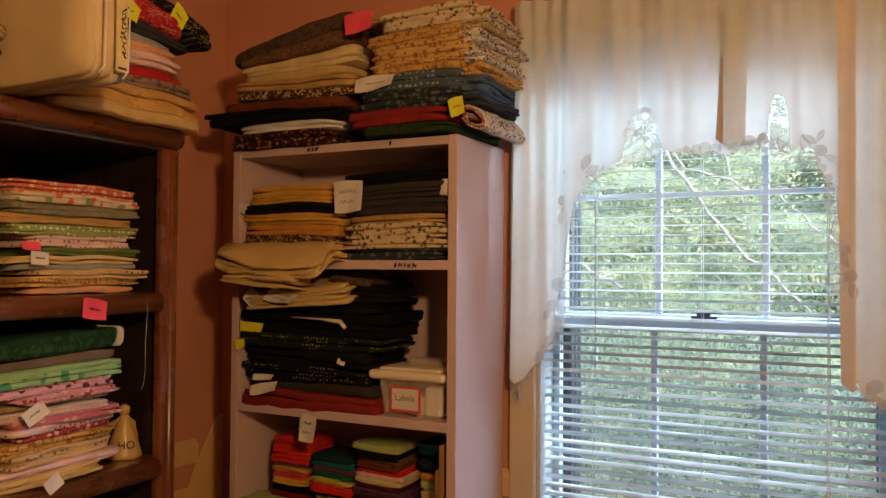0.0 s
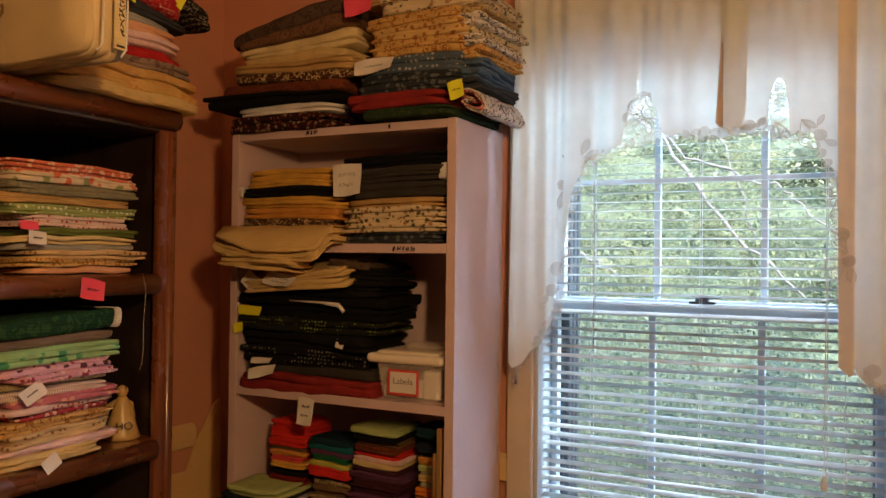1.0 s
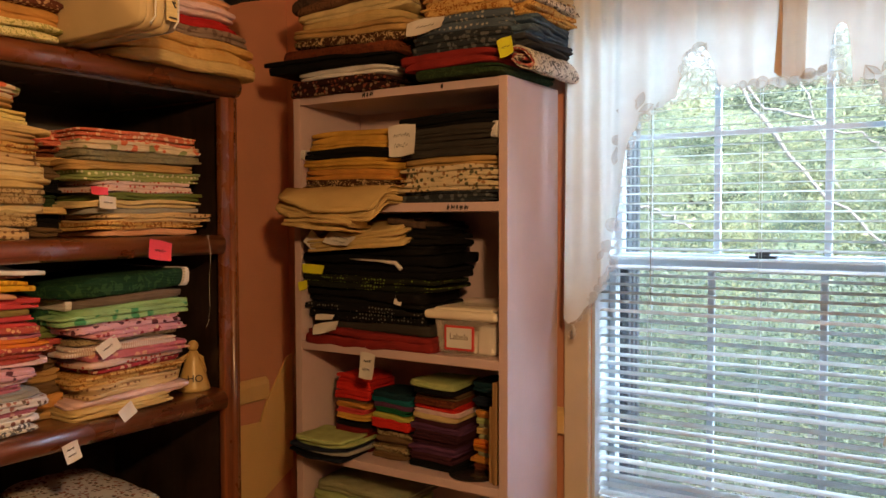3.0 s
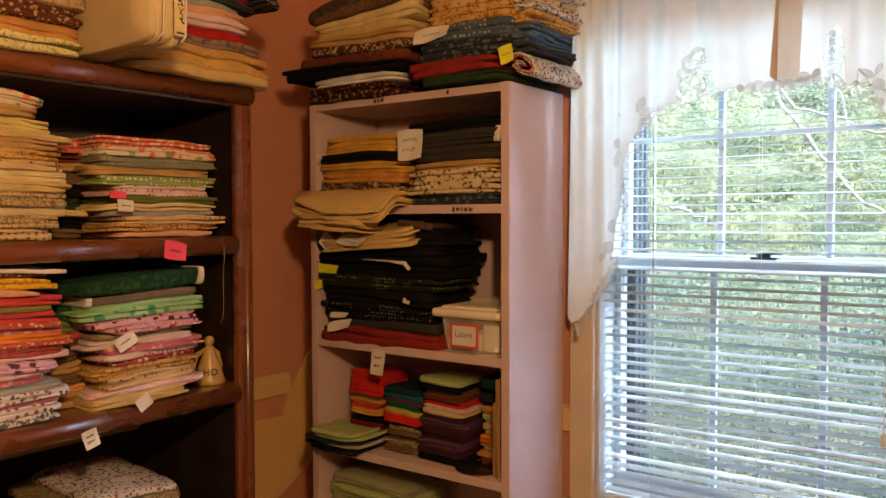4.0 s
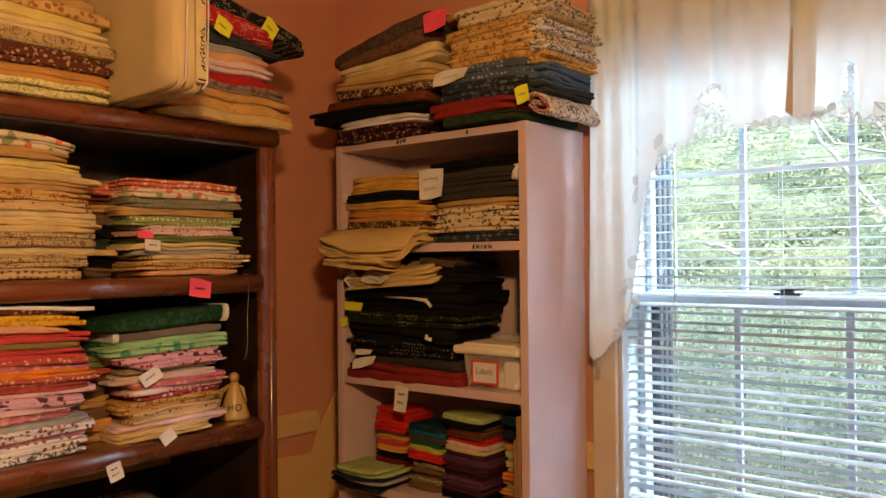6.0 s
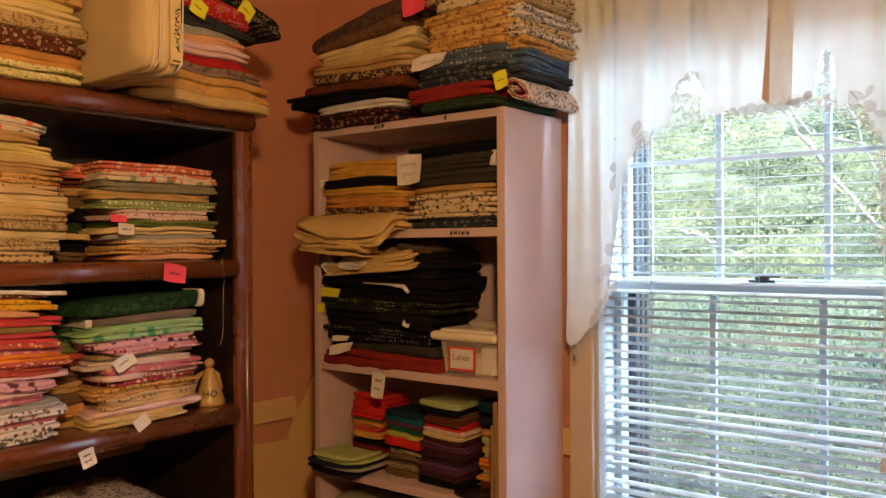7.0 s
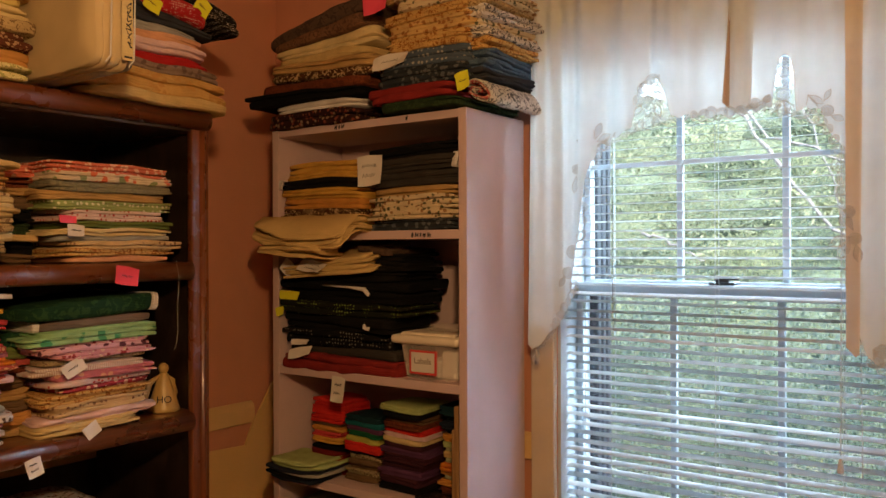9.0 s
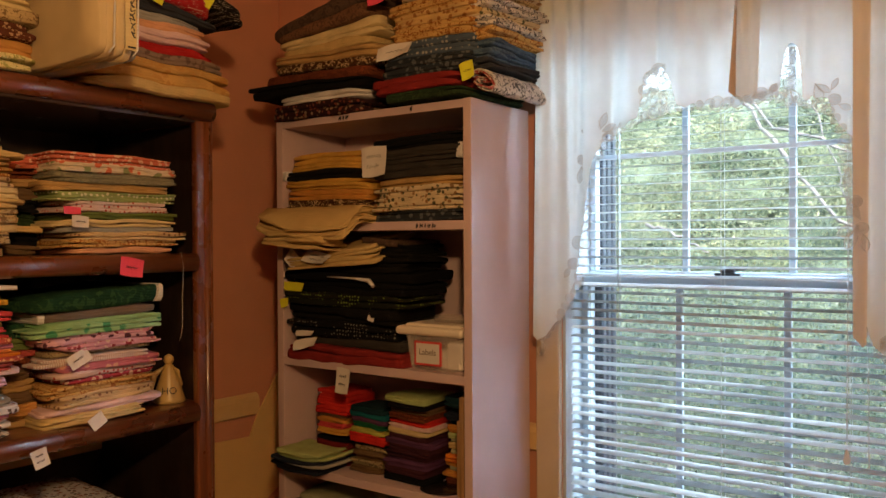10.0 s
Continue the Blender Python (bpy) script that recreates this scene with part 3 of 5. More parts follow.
part("back_panel", box(CB, CB + 0.010, CY0 + 0.026, CY1 - 0.026, 0.0, CT - 0.04), SHADED_WOOD, cab)
for y0, y1 in ((CY1 - 0.046, CY1), (CY0, CY0 + 0.046)):
    pb = box(CF - 0.018, CF, y0, y1, 0.0, CT - 0.04, 0.004)
    post = part("face_post", pb, CHERRY, cab)
    edge = y0 + 0.028 if y0 > 1 else y1 - 0.028
    part("bead", tube([(CF - 0.001, edge, 0.02), (CF - 0.001, edge, CT - 0.045)], 0.0085, 10), CHERRY, post, "rounded wooden bead", True)


def rounded_edge(z0, z1, front, back, n=8):
    r = (z1 - z0) / 2
    pts = [(back, z0)]
    for k in range(n + 1):
        a = -math.pi / 2 + math.pi * k / n
        pts.append((front - r * 0.8 + r * 0.8 * math.cos(a), (z0 + z1) / 2 + r * math.sin(a)))
    pts.append((back, z1))
    return pts


part("top_board", prism(rounded_edge(CT - 0.040, CT, CF + 0.018, CB), "y", CY0 - 0.003, CY1 - 0.004), CHERRY_H, cab, "", True)
# two thin boards added to darken the inside of the top and side
part("top_shade", box(CB + 0.010, CF - 0.002, CY0 + 0.027, CY1 - 0.0465, CT - 0.046, CT - 0.0405), SHADED_WOOD, cab, "added dark board for the shade under the top")
part("side_shade", box(CB + 0.010, CF - 0.0185, CY1 - 0.030, CY1 - 0.0265, 0.0, CT - 0.047), SHADED_WOOD, cab, "added dark board for the shade inside the side")
CSH = {"one": 1.382, "two": 1.052, "three": 0.715, "four": 0.38, "five": 0.09}
for z in CSH.values():
    part("shelf", prism(rounded_edge(z - 0.040, z, CF + 0.012, CB + 0.010), "y", CY0 + 0.027, CY1 - 0.0465), CHERRY_H, cab, "", True)
    part("shelf_end", box(CB + 0.010, CF - 0.019, CY1 - 0.0465, CY1 - 0.027, z - 0.03, z - 0.0005), CHERRY_H, cab)
for ob in cab.children:
    if ob.name.startswith(("shelf", "top_board")) and "end" not in ob.name:
        for p in ob.data.polygons:
            p.use_smooth = len(p.vertices) == 4 and abs(p.normal.z) < 0.99

# ---- folded fabric ----
PER = 72


def outline():
    out = []
    n = PER // 4
    for side in range(4):
        for k in range(n):
            s = -1 + 2 * k / n
            sx, sy = ((s, -1), (1, s), (-s, 1), (-1, -s))[side]
            f = (abs(sx) ** 16 + abs(sy) ** 16) ** (-1 / 16)
            out.append((sx * f, sy * f))
    return np.array(out)


OUT = outline()


def waves(p, seed, amp):
    """Soft irregular shifts of points, the same for neighbours."""
    r = np.random.RandomState(seed)
    out = np.zeros_like(p)
    for k, a in ((9, 1.0), (21, 0.6), (48, 0.36), (95, 0.22)):
        for i in range(3):
            d = r.normal(size=3) * k * np.array([1, 1, 1.3])
            out[:, i] += a * np.sin(p @ d + r.uniform(0, 6.28))
    return out * amp


def slab(w, d, b0, b1, t0, t1, seed, amp, shift=(0, 0), bend=None, taper=(0, 0), sag=0.0, swell=0, blunt=0.25):
    """One fold of cloth: w wide, d deep, its lower and upper face at heights given at the left and the right end."""
    r = max(0.0015, min((t0 - b0 + t1 - b1) / 4, 0.03))
    rings = [(0.0, 0.35, -1), (0.0, 0.72, -1)]
    prof = [(0.42 * r * (1 - math.cos(a)), 1.0, math.copysign(abs(math.sin(a)) ** 0.8, a)) for a in (-1.57, -0.95, -0.35, 0.35, 0.95, 1.57)]
    rings = rings + prof + [(0.0, 0.72, 1), (0.0, 0.35, 1)]
    vs = []
    for inset, sc, f in rings:
        e = inset if sc == 1.0 else r
        x, y = OUT[:, 0] * (w / 2 - e * blunt) * sc, OUT[:, 1] * (d / 2 - e) * sc
        u = x / w + 0.5
        lo, hi = b0 + (b1 - b0) * u, t0 + (t1 - t0) * u
        # cloth is thinner where the fold runs out at either end
        thin_l, thin_r = taper
        k = 1 - thin_l * np.clip(1 - 4 * u, 0, 1) ** 1.2 - thin_r * np.clip(4 * u - 3, 0, 1) ** 1.2
        mid = (lo + hi) / 2 - (1 - k) * (hi - lo) * sag
        lo, hi = mid - (hi - lo) / 2 * k, mid + (hi - lo) / 2 * k
        vs.append(np.stack([x + shift[0], y + shift[1], (lo + hi) / 2 + f * (hi - lo) / 2], 1))
    vs = np.concatenate(vs)
    if bend is not None:
        vs = bend(vs)
    vs = vs + waves(vs, seed, amp) * np.array([1.1, 1.2, 0.34])
    if swell:
        vs[:, 2] += waves(vs * np.array([0.8, 0.8, 0.5]), swell, 0.0026)[:, 2]
        vs[:, 1] += waves(vs * np.array([2.5, 0.5, 2.5]), swell + 1, 0.0012)[:, 1]
    n, faces = len(rings), []
    for a in range(n - 1):
        for k in range(PER):
            k2 = (k + 1) % PER
            faces.append((a * PER + k, a * PER + k2, (a + 1) * PER + k2, (a + 1) * PER + k))
    faces.append(tuple(range(PER))[::-1])
    faces.append(tuple(range((n - 1) * PER, n * PER)))
    return vs, faces


def cloth_mesh(name, slabs, material):
    verts, faces, off = [], [], 0
    for v, f in slabs:
        verts.append(v)
        faces += [tuple(i + off for i in q) for q in f]
        off += len(v)
    me = bpy.data.meshes.new(name)
    me.from_pydata(np.concatenate(verts).tolist(), [], faces)
    me.materials.append(material)
    me.polygons.foreach_set("use_smooth", [True] * len(me.polygons))
    me.update()
    return me


SERIAL = [100]


def folded(word, material, m, w, d, b0, b1, t0, t1, layers, place, group, amp=0.0018, end=None, bend=None, shared=None, swell=0):
    SERIAL[0] += 1
    rr = random.Random(SERIAL[0])
    slabs = []
    cuts = [0.0] + sorted((i + rr.uniform(-0.3, 0.3)) / layers for i in range(1, layers)) + [1.0]
    for i in range(layers):
        k0, k1 = cuts[i], cuts[i + 1]
        # the cut ends run out to thin, uneven corners
        taper, sag = (rr.choice((0.0, 0.15, 0.4)), rr.choice((0.0, 0.15, 0.4, 0.55))), rr.uniform(-0.2, 0.6)
        slabs.append(slab(w - rr.uniform(0, 0.020) * min(1, w / 0.25), d, b0 + (t0 - b0) * k0, b1 + (t1 - b1) * k0, b0 + (t0 - b0) * k1 + 0.0004, b1 + (t1 - b1) * k1 + 0.0004,
                          (shared or SERIAL[0]) + 1000 * i, amp, (rr.uniform(-0.005, 0.005) * min(1, w / 0.25), rr.uniform(-0.004, 0.004)), bend, taper, sag, swell))
    if layers == 1:
        ob = new("folded_fabric", cloth_mesh("folded_fabric", slabs, material))
    else:
        ob = new("folded_fabric")
        ob.empty_display_size = 0.05
        for s in slabs:
            new("cloth_layer", cloth_mesh("cloth_layer", [s], material)).parent = ob
    ob.matrix_basis = m
    tagged(ob, "folded %s cotton fabric %s" % (word, place), "fabric", group)
    if end:
        side, emat = end
        hw = 0.015
        cx = (w / 2 - hw / 2 + 0.001) * side
        eb, et = ((b1, t1) if side > 0 else (b0, t0))
        v, f = slab(hw, d + 0.004, eb - 0.0008, eb - 0.0008, et + 0.0016, et + 0.0016, shared or SERIAL[0], amp, (cx, 0), None, (0, 0), 0.0, swell, 0.08)
        e = new("selvage", cloth_mesh("selvage", [(v, f)], emat))
        e.parent = ob
        e["label"] = "white selvage end"
    return ob


# pinks, reds and whites carry bluish window daylight in their base colour
FAB = {
    "maroonflower": fabric("fabric_maroon_floral", (0.030, 0.012, 0.012), "floral", (0.22, 0.06, 0.04), 55, (0.25, 0.16, 0.10)),
    "white": fabric("fabric_white", (0.74, 0.73, 0.74)),
    "black": fabric("fabric_black", (0.006, 0.006, 0.007)),
    "rust": fabric("fabric_rust", (0.16, 0.045, 0.020), "leaf", (0.11, 0.03, 0.015), 70),
    "browncream": fabric("fabric_brown_print", (0.07, 0.030, 0.015), "leaf", (0.52, 0.38, 0.20), 110),
    "tan": fabric("fabric_tan", (0.47, 0.30, 0.12)),
    "cream": fabric("fabric_cream", (0.60, 0.45, 0.20)),
    "cream2": fabric("fabric_pale_cream", (0.66, 0.54, 0.29)),
    "brownprint": fabric("fabric_brown_scroll", (0.17, 0.09, 0.05), "leaf", (0.10, 0.05, 0.03), 90),
    "taupe": fabric("fabric_taupe", (0.095, 0.062, 0.045), "leaf", (0.06, 0.04, 0.03), 60),
    "darkgreen": fabric("fabric_dark_green", (0.022, 0.040, 0.018), "leaf", (0.035, 0.06, 0.025), 80),
    "darkred": fabric("fabric_dark_red", (0.25, 0.026, 0.024)),
    "navyflower": fabric("fabric_navy_floral", (0.030, 0.038, 0.050), "floral", (0.11, 0.12, 0.13), 45),
    "bluegrey": fabric("fabric_blue_print", (0.075, 0.105, 0.15), "dots", (0.35, 0.36, 0.36), 75),
    "goldprint": fabric("fabric_gold_print", (0.58, 0.37, 0.13), "leaf", (0.30, 0.12, 0.03), 100),
    "goldflower": fabric("fabric_gold_floral", (0.60, 0.40, 0.16), "floral", (0.33, 0.15, 0.05), 48),
    "creamflower": fabric("fabric_cream_floral", (0.64, 0.54, 0.36), "floral", (0.10, 0.10, 0.06), 52, (0.30, 0.17, 0.08)),
    "whiteprint": fabric("fabric_white_print", (0.68, 0.64, 0.60), "leaf", (0.10, 0.10, 0.11), 85),
    "redwhite": fabric("fabric_red_white_print", (0.40, 0.08, 0.08), "leaf", (0.62, 0.52, 0.45), 75),
    "gold": fabric("fabric_gold", (0.62, 0.36, 0.07)),
    "orange": fabric("fabric_orange", (0.58, 0.27, 0.06)),
    "charcoal": fabric("fabric_charcoal", (0.009, 0.0085, 0.0085)),
    "grey": fabric("fabric_dark_grey", (0.042, 0.038, 0.034)),
    "greendot": fabric("fabric_green_dotted", (0.014, 0.016, 0.010), "dots", (0.18, 0.26, 0.05), 115),
    "blackdot": fabric("fabric_black_dotted", (0.008, 0.008, 0.009), "dots", (0.14, 0.14, 0.13), 105),
    "net": fabric("fabric_cheesecloth", (0.70, 0.51, 0.23), "check", (0.58, 0.42, 0.18), 110, (0.56, 0.41, 0.17)),
    "paleyellow": fabric("fabric_pale_yellow_print", (0.72, 0.66, 0.34), "leaf", (0.36, 0.36, 0.12), 120),
    "lemon": fabric("fabric_lemon", (0.66, 0.55, 0.20)),
    "orangetan": fabric("fabric_orange_tan", (0.56, 0.29, 0.09)),
    "brownflower": fabric("fabric_brown_floral", (0.12, 0.04, 0.025), "floral", (0.46, 0.30, 0.17), 75),
    "tanleaf": fabric("fabric_tan_leaf", (0.50, 0.38, 0.20), "leaf", (0.20, 0.13, 0.06), 130),
    "mustard": fabric("fabric_mustard", (0.58, 0.36, 0.12), "leaf", (0.52, 0.29, 0.09), 30),
    "greyflower": fabric("fabric_grey_floral", (0.26, 0.19, 0.15), "floral", (0.15, 0.10, 0.08), 45),
    "red": fabric("fabric_red", (0.42, 0.020, 0.022)),
    "pinkwhite": fabric("fabric_pale_pink", (0.72, 0.52, 0.54)),
    "peach": fabric("fabric_peach", (0.68, 0.37, 0.22)),
    "polka": fabric("fabric_red_polka", (0.42, 0.022, 0.030), "dots", (0.72, 0.58, 0.48), 200),
    "blackwhite": fabric("fabric_black_white_print", (0.012, 0.012, 0.013), "dots", (0.60, 0.56, 0.50), 215),
    "coral": fabric("fabric_coral_print", (0.62, 0.17, 0.11), "floral", (0.74, 0.50, 0.38), 62),
    "coralflower": fabric("fabric_coral_floral", (0.70, 0.60, 0.46), "floral", (0.66, 0.17, 0.09), 28, (0.25, 0.30, 0.14)),
    "greygreen": fabric("fabric_grey_green", (0.24, 0.23, 0.16), "leaf", (0.18, 0.18, 0.13), 55),
    "greendots": fabric("fabric_green_white_dots", (0.30, 0.38, 0.15), "dots", (0.66, 0.66, 0.48), 85),
    "pinkprint": fabric("fabric_pink_print", (0.72, 0.55, 0.54), "dots", (0.46, 0.06, 0.05), 95),
    "green": fabric("fabric_moss_green", (0.14, 0.19, 0.055)),
    "bluepale": fabric("fabric_pale_blue_grey", (0.34, 0.35, 0.34)),
    "tandots": fabric("fabric_tan_dotted", (0.60, 0.44, 0.24), "dots", (0.20, 0.11, 0.06), 80),
    "whitedots": fabric("fabric_white_dotted", (0.70, 0.65, 0.60), "dots", (0.20, 0.09, 0.07), 60),
    "whiteflower": fabric("fabric_white_floral", (0.69, 0.66, 0.66), "floral", (0.36, 0.16, 0.13), 65, (0.14, 0.10, 0.08)),
    "pinkflower": fabric("fabric_pink_floral", (0.66, 0.34, 0.44), "floral", (0.30, 0.05, 0.07), 55, (0.72, 0.56, 0.48)),
    "rose": fabric("fabric_rose", (0.52, 0.17, 0.23), "floral", (0.64, 0.36, 0.28), 40),
    "lilac": fabric("fabric_pink_lilac_print", (0.66, 0.40, 0.52), "floral", (0.10, 0.035, 0.06), 36),
    "brick": fabric("fabric_brick_red", (0.44, 0.085, 0.075), "leaf", (0.34, 0.06, 0.04), 60),
    "brickprint": fabric("fabric_brick_print", (0.46, 0.095, 0.08), "floral", (0.70, 0.40, 0.22), 70),
    "tomato": fabric("fabric_tomato_red", (0.58, 0.070, 0.075)),
    "brightorange": fabric("fabric_bright_orange", (0.70, 0.24, 0.03), "leaf", (0.60, 0.17, 0.04), 26),
    "olive": fabric("fabric_olive", (0.24, 0.19, 0.06)),
    "yellowprint": fabric("fabric_yellow_print", (0.72, 0.42, 0.03), "floral", (0.50, 0.25, 0.02), 60),
    "palegreen": fabric("fabric_pale_green", (0.30, 0.54, 0.27)),
    "greenprint": fabric("fabric_green_print", (0.31, 0.55, 0.28), "floral", (0.07, 0.30, 0.15), 24),
    "mauvegrey": fabric("fabric_mauve_grey", (0.17, 0.135, 0.12)),
    "forest": fabric("fabric_forest_green", (0.013, 0.050, 0.028), "leaf", (0.03, 0.085, 0.035), 60),
    "stripe": fabric("fabric_white_stripe", (0.70, 0.65, 0.64), "stripe", (0.48, 0.30, 0.28), 70),
    "oliveprint": fabric("fabric_olive_print", (0.36, 0.30, 0.17), "leaf", (0.16, 0.12, 0.07), 110),
    "redflower": fabric("fabric_red_floral", (0.38, 0.05, 0.075), "floral", (0.70, 0.52, 0.42), 52),
    "maroon": fabric("fabric_maroon", (0.15, 0.014, 0.014)),
    "teal": fabric("fabric_teal", (0.012, 0.12, 0.15)),
    "darkteal": fabric("fabric_dark_teal", (0.010, 0.035, 0.048)),
    "purple": fabric("fabric_purple", (0.10, 0.04, 0.10)),
    "plum": fabric("fabric_plum", (0.055, 0.018, 0.030)),
    "emerald": fabric("fabric_emerald", (0.015, 0.12, 0.055)),
    "lime": fabric("fabric_lime", (0.46, 0.46, 0.10)),
    "mint": fabric("fabric_mint", (0.42, 0.52, 0.22)),
    "sage": fabric("fabric_sage", (0.34, 0.36, 0.22)),
    "denim": fabric("fabric_denim", (0.040, 0.045, 0.058)),
    "bluedenim": fabric("fabric_blue_denim", (0.085, 0.14, 0.22), "leaf", (0.06, 0.10, 0.17), 60),
    "navy": fabric("fabric_navy", (0.016, 0.022, 0.040)),
    "brownkhaki": fabric("fabric_khaki_brown", (0.15, 0.095, 0.05)),
    "brightred": fabric("fabric_bright_red", (0.60, 0.030, 0.022)),
}
WORDS = {"maroonflower": "black and maroon floral", "rust": "rust brown", "browncream": "brown and cream printed", "cream2": "pale cream", "brownprint": "brown scroll-printed", "taupe": "dark taupe",
         "darkgreen": "dark green", "darkred": "dark red", "navyflower": "dark navy floral", "bluegrey": "slate blue dotted", "goldprint": "gold printed", "goldflower": "gold floral", "creamflower": "cream floral",
         "whiteprint": "white and black printed", "redwhite": "red and white printed", "grey": "dark grey", "greendot": "black and green dotted", "blackdot": "black white-dotted", "paleyellow": "pale yellow printed",
         "orangetan": "orange tan", "brownflower": "dark brown floral", "tanleaf": "tan leaf-printed", "greyflower": "grey floral", "pinkwhite": "pale pink", "polka": "red polka-dot", "blackwhite": "black and white dotted",
         "coral": "coral and white printed", "coralflower": "white and coral floral", "greygreen": "grey green", "greendots": "green white-dotted", "pinkprint": "pale pink dotted", "green": "moss green", "bluepale": "pale blue grey",
         "tandots": "tan dotted", "whitedots": "white dotted", "whiteflower": "white floral", "pinkflower": "pink floral", "lilac": "pink and black printed", "brick": "brick red", "brickprint": "brick red printed", "denim": "slate blue denim", "bluedenim": "faded blue denim",
         "tomato": "tomato red", "brightorange": "bright orange", "yellowprint": "golden yellow printed", "palegreen": "pale green", "greenprint": "light green printed", "mauvegrey": "mauve grey", "forest": "forest green",
         "stripe": "white striped", "oliveprint": "olive printed", "redflower": "red floral", "darkteal": "dark teal", "brownkhaki": "khaki brown", "brightred": "bright red"}


def stack(pieces, x, y, z, width, depth, place, group, yaw=0.0, amp=0.0026, thin=0.010, jumble=3):
    """Pieces from below upwards: cloth, thickness at the left and right end, and how far the left, the right end and the front fall short, all in mm.
    x, y: the front left corner; at yaw 0 the front faces -y, at 90 it faces +x."""
    zl = zr = 0.0
    seed = SERIAL[0] + 7
    rr = random.Random(seed)
    turn = pose(x, y, z, 0, 0, yaw)
    for p in pieces:
        key, tl, tr, l, r, f = p[:6]
        l, r, f = l + rr.uniform(-6, 6), r + rr.uniform(-11, 8) * min(1, width / 0.2), f + rr.uniform(-7, 9)
        tl, tr, l, r, f = tl / 1000, tr / 1000, l / 1000, r / 1000, f / 1000
        end = p[6] if len(p) > 6 else None
        single = len(p) > 7
        w, d = width - l - r, depth - f + rr.uniform(-0.02, 0.01)
        grade = (zr - zl) / width
        b0, b1 = zl + grade * l, zr - grade * r
        m = turn @ pose(l + w / 2, f + d / 2, 0, 0, 0, rr.uniform(-jumble, jumble))
        folded(WORDS.get(key, key), FAB[key], m, w, d, b0, b1, b0 + tl, b1 + tr, max(1, min(4, round((tl + tr) / 2 / (0.024 if single else max(0.0075, 0.85 * thin)) + rr.uniform(-0.5, 0.5)))), place, group, amp, (end, FAB["white"]) if end else None, swell=seed)
        zl, zr = zl + tl, zr + tr


T = "on the bookcase top"
stack([("maroonflower", 36, 38, -10, 25, 0), ("white", 20, 24, 25, 22, 0), ("black", 32, 20, -75, 15, -15, None, 1), ("rust", 26, 26, -32, 5, 0, None, 1), ("browncream", 22, 24, 15, -5, 5),
       ("tan", 20, 24, 8, -15, 0), ("cream", 15, 30, 40, -12, 0, None, 1), ("cream2", 18, 40, 22, -14, 5), ("brownprint", 18, 36, 18, 0, 0, None, 1), ("taupe", 30, 42, -10, -6, 0, None, 1)],
      -1.517, 1.615, BT, 0.342, 0.28, T, "fabric stack on the painted bookcase, wall side", thin=0.017)
stack([("darkgreen", 22, 24, 38, 75, 0), ("darkred", 36, 34, -2, 70, 0, None, 1), ("navyflower", 38, 38, 22, 45, 0), ("bluegrey", 36, 40, 35, 45, 0), ("goldprint", 32, 35, 45, 40, 0),
       ("goldflower", 29, 32, 58, 36, 0), ("goldprint", 30, 32, 42, 34, 4), ("creamflower", 40, 44, 66, 30, 0), ("tan", 14, 16, 10, 50, 30)],
      -1.169, 1.615, BT, 0.330, 0.28, T, "fabric stack on the painted bookcase, window side", thin=0.013)
def rolled(name, label, material, cx, cz, a, b, turns, y0, y1, droop, start, thick=0.0035):
    """Cloth rolled up loosely, its end towards the room; the free side sinks over the edge below."""
    n, cols, verts, faces = int(26 * turns), 9, [], []
    for k in range(n + 1):
        th = start - 6.2832 * k / 26
        q = 1 - 0.80 * k / n
        for side in (0, 1):
            aa, bb = a * q - thick * side, b * q - thick * side
            u, w = aa * math.cos(th), bb * math.sin(th)
            for j in range(cols):
                y = y0 + (y1 - y0) * j / (cols - 1) + (0.010 * (1 - q) + 0.004 * math.sin(k * 0.9)) * (j == 0)
                g = noise.noise(Vector((u * 30, w * 40, y * 22)))
                verts.append((cx + u + 0.003 * g, y, cz + w - droop * max(0, u / a + 0.3) ** 1.6 + 0.003 * g))
    row = 2 * cols
    for k in range(n):
        for j in range(cols - 1):
            p = k * row + j
            faces.append((p, p + 1, p + row + 1, p + row))
            faces.append((p + cols, p + row + cols, p + row + cols + 1, p + cols + 1))
        for j in (0, cols - 1):
            p = k * row + j
            faces.append((p, p + row, p + row + cols, p + cols))
    me = bpy.data.meshes.new(name)
    me.from_pydata(verts, [], faces)
    me.materials.append(material)
    me.polygons.foreach_set("use_smooth", [True] * len(me.polygons))
    return tagged(new(name, me), label, "fabric", "fabric bundles on the painted bookcase, window end")


rolled("rolled_fabric", "white printed cotton rolled loosely round red cloth on the bookcase top", FAB["whiteprint"], -0.868, BT + 0.030, 0.047, 0.032, 1.25, 1.628, 1.86, 0.020, 2.6)
rolled("rolled_fabric", "red and white printed cotton rolled inside a paler cloth", FAB["redwhite"], -0.870, BT + 0.033, 0.037, 0.023, 1.5, 1.624, 1.86, 0.016, 2.2)
stack([("denim", 24, 24, -5, 2, 10), ("bluedenim", 26, 26, -4, 8, 5), ("bluedenim", 18, 18, 0, 0, 8), ("goldprint", 24, 26, -2, -4, 0), ("whiteprint", 22, 22, 0, -10, 4),
       ("creamflower", 20, 22, 0, -4, 6), ("whiteprint", 24, 24, 0, -14, 2), ("tanleaf", 18, 18, 0, -6, 5), ("creamflower", 32, 32, 0, -14, 0)],
      -0.911, 1.632, BT + 0.060, 0.058, 0.265, T, "fabric bundles on the painted bookcase, window end", amp=0.0055, jumble=7)

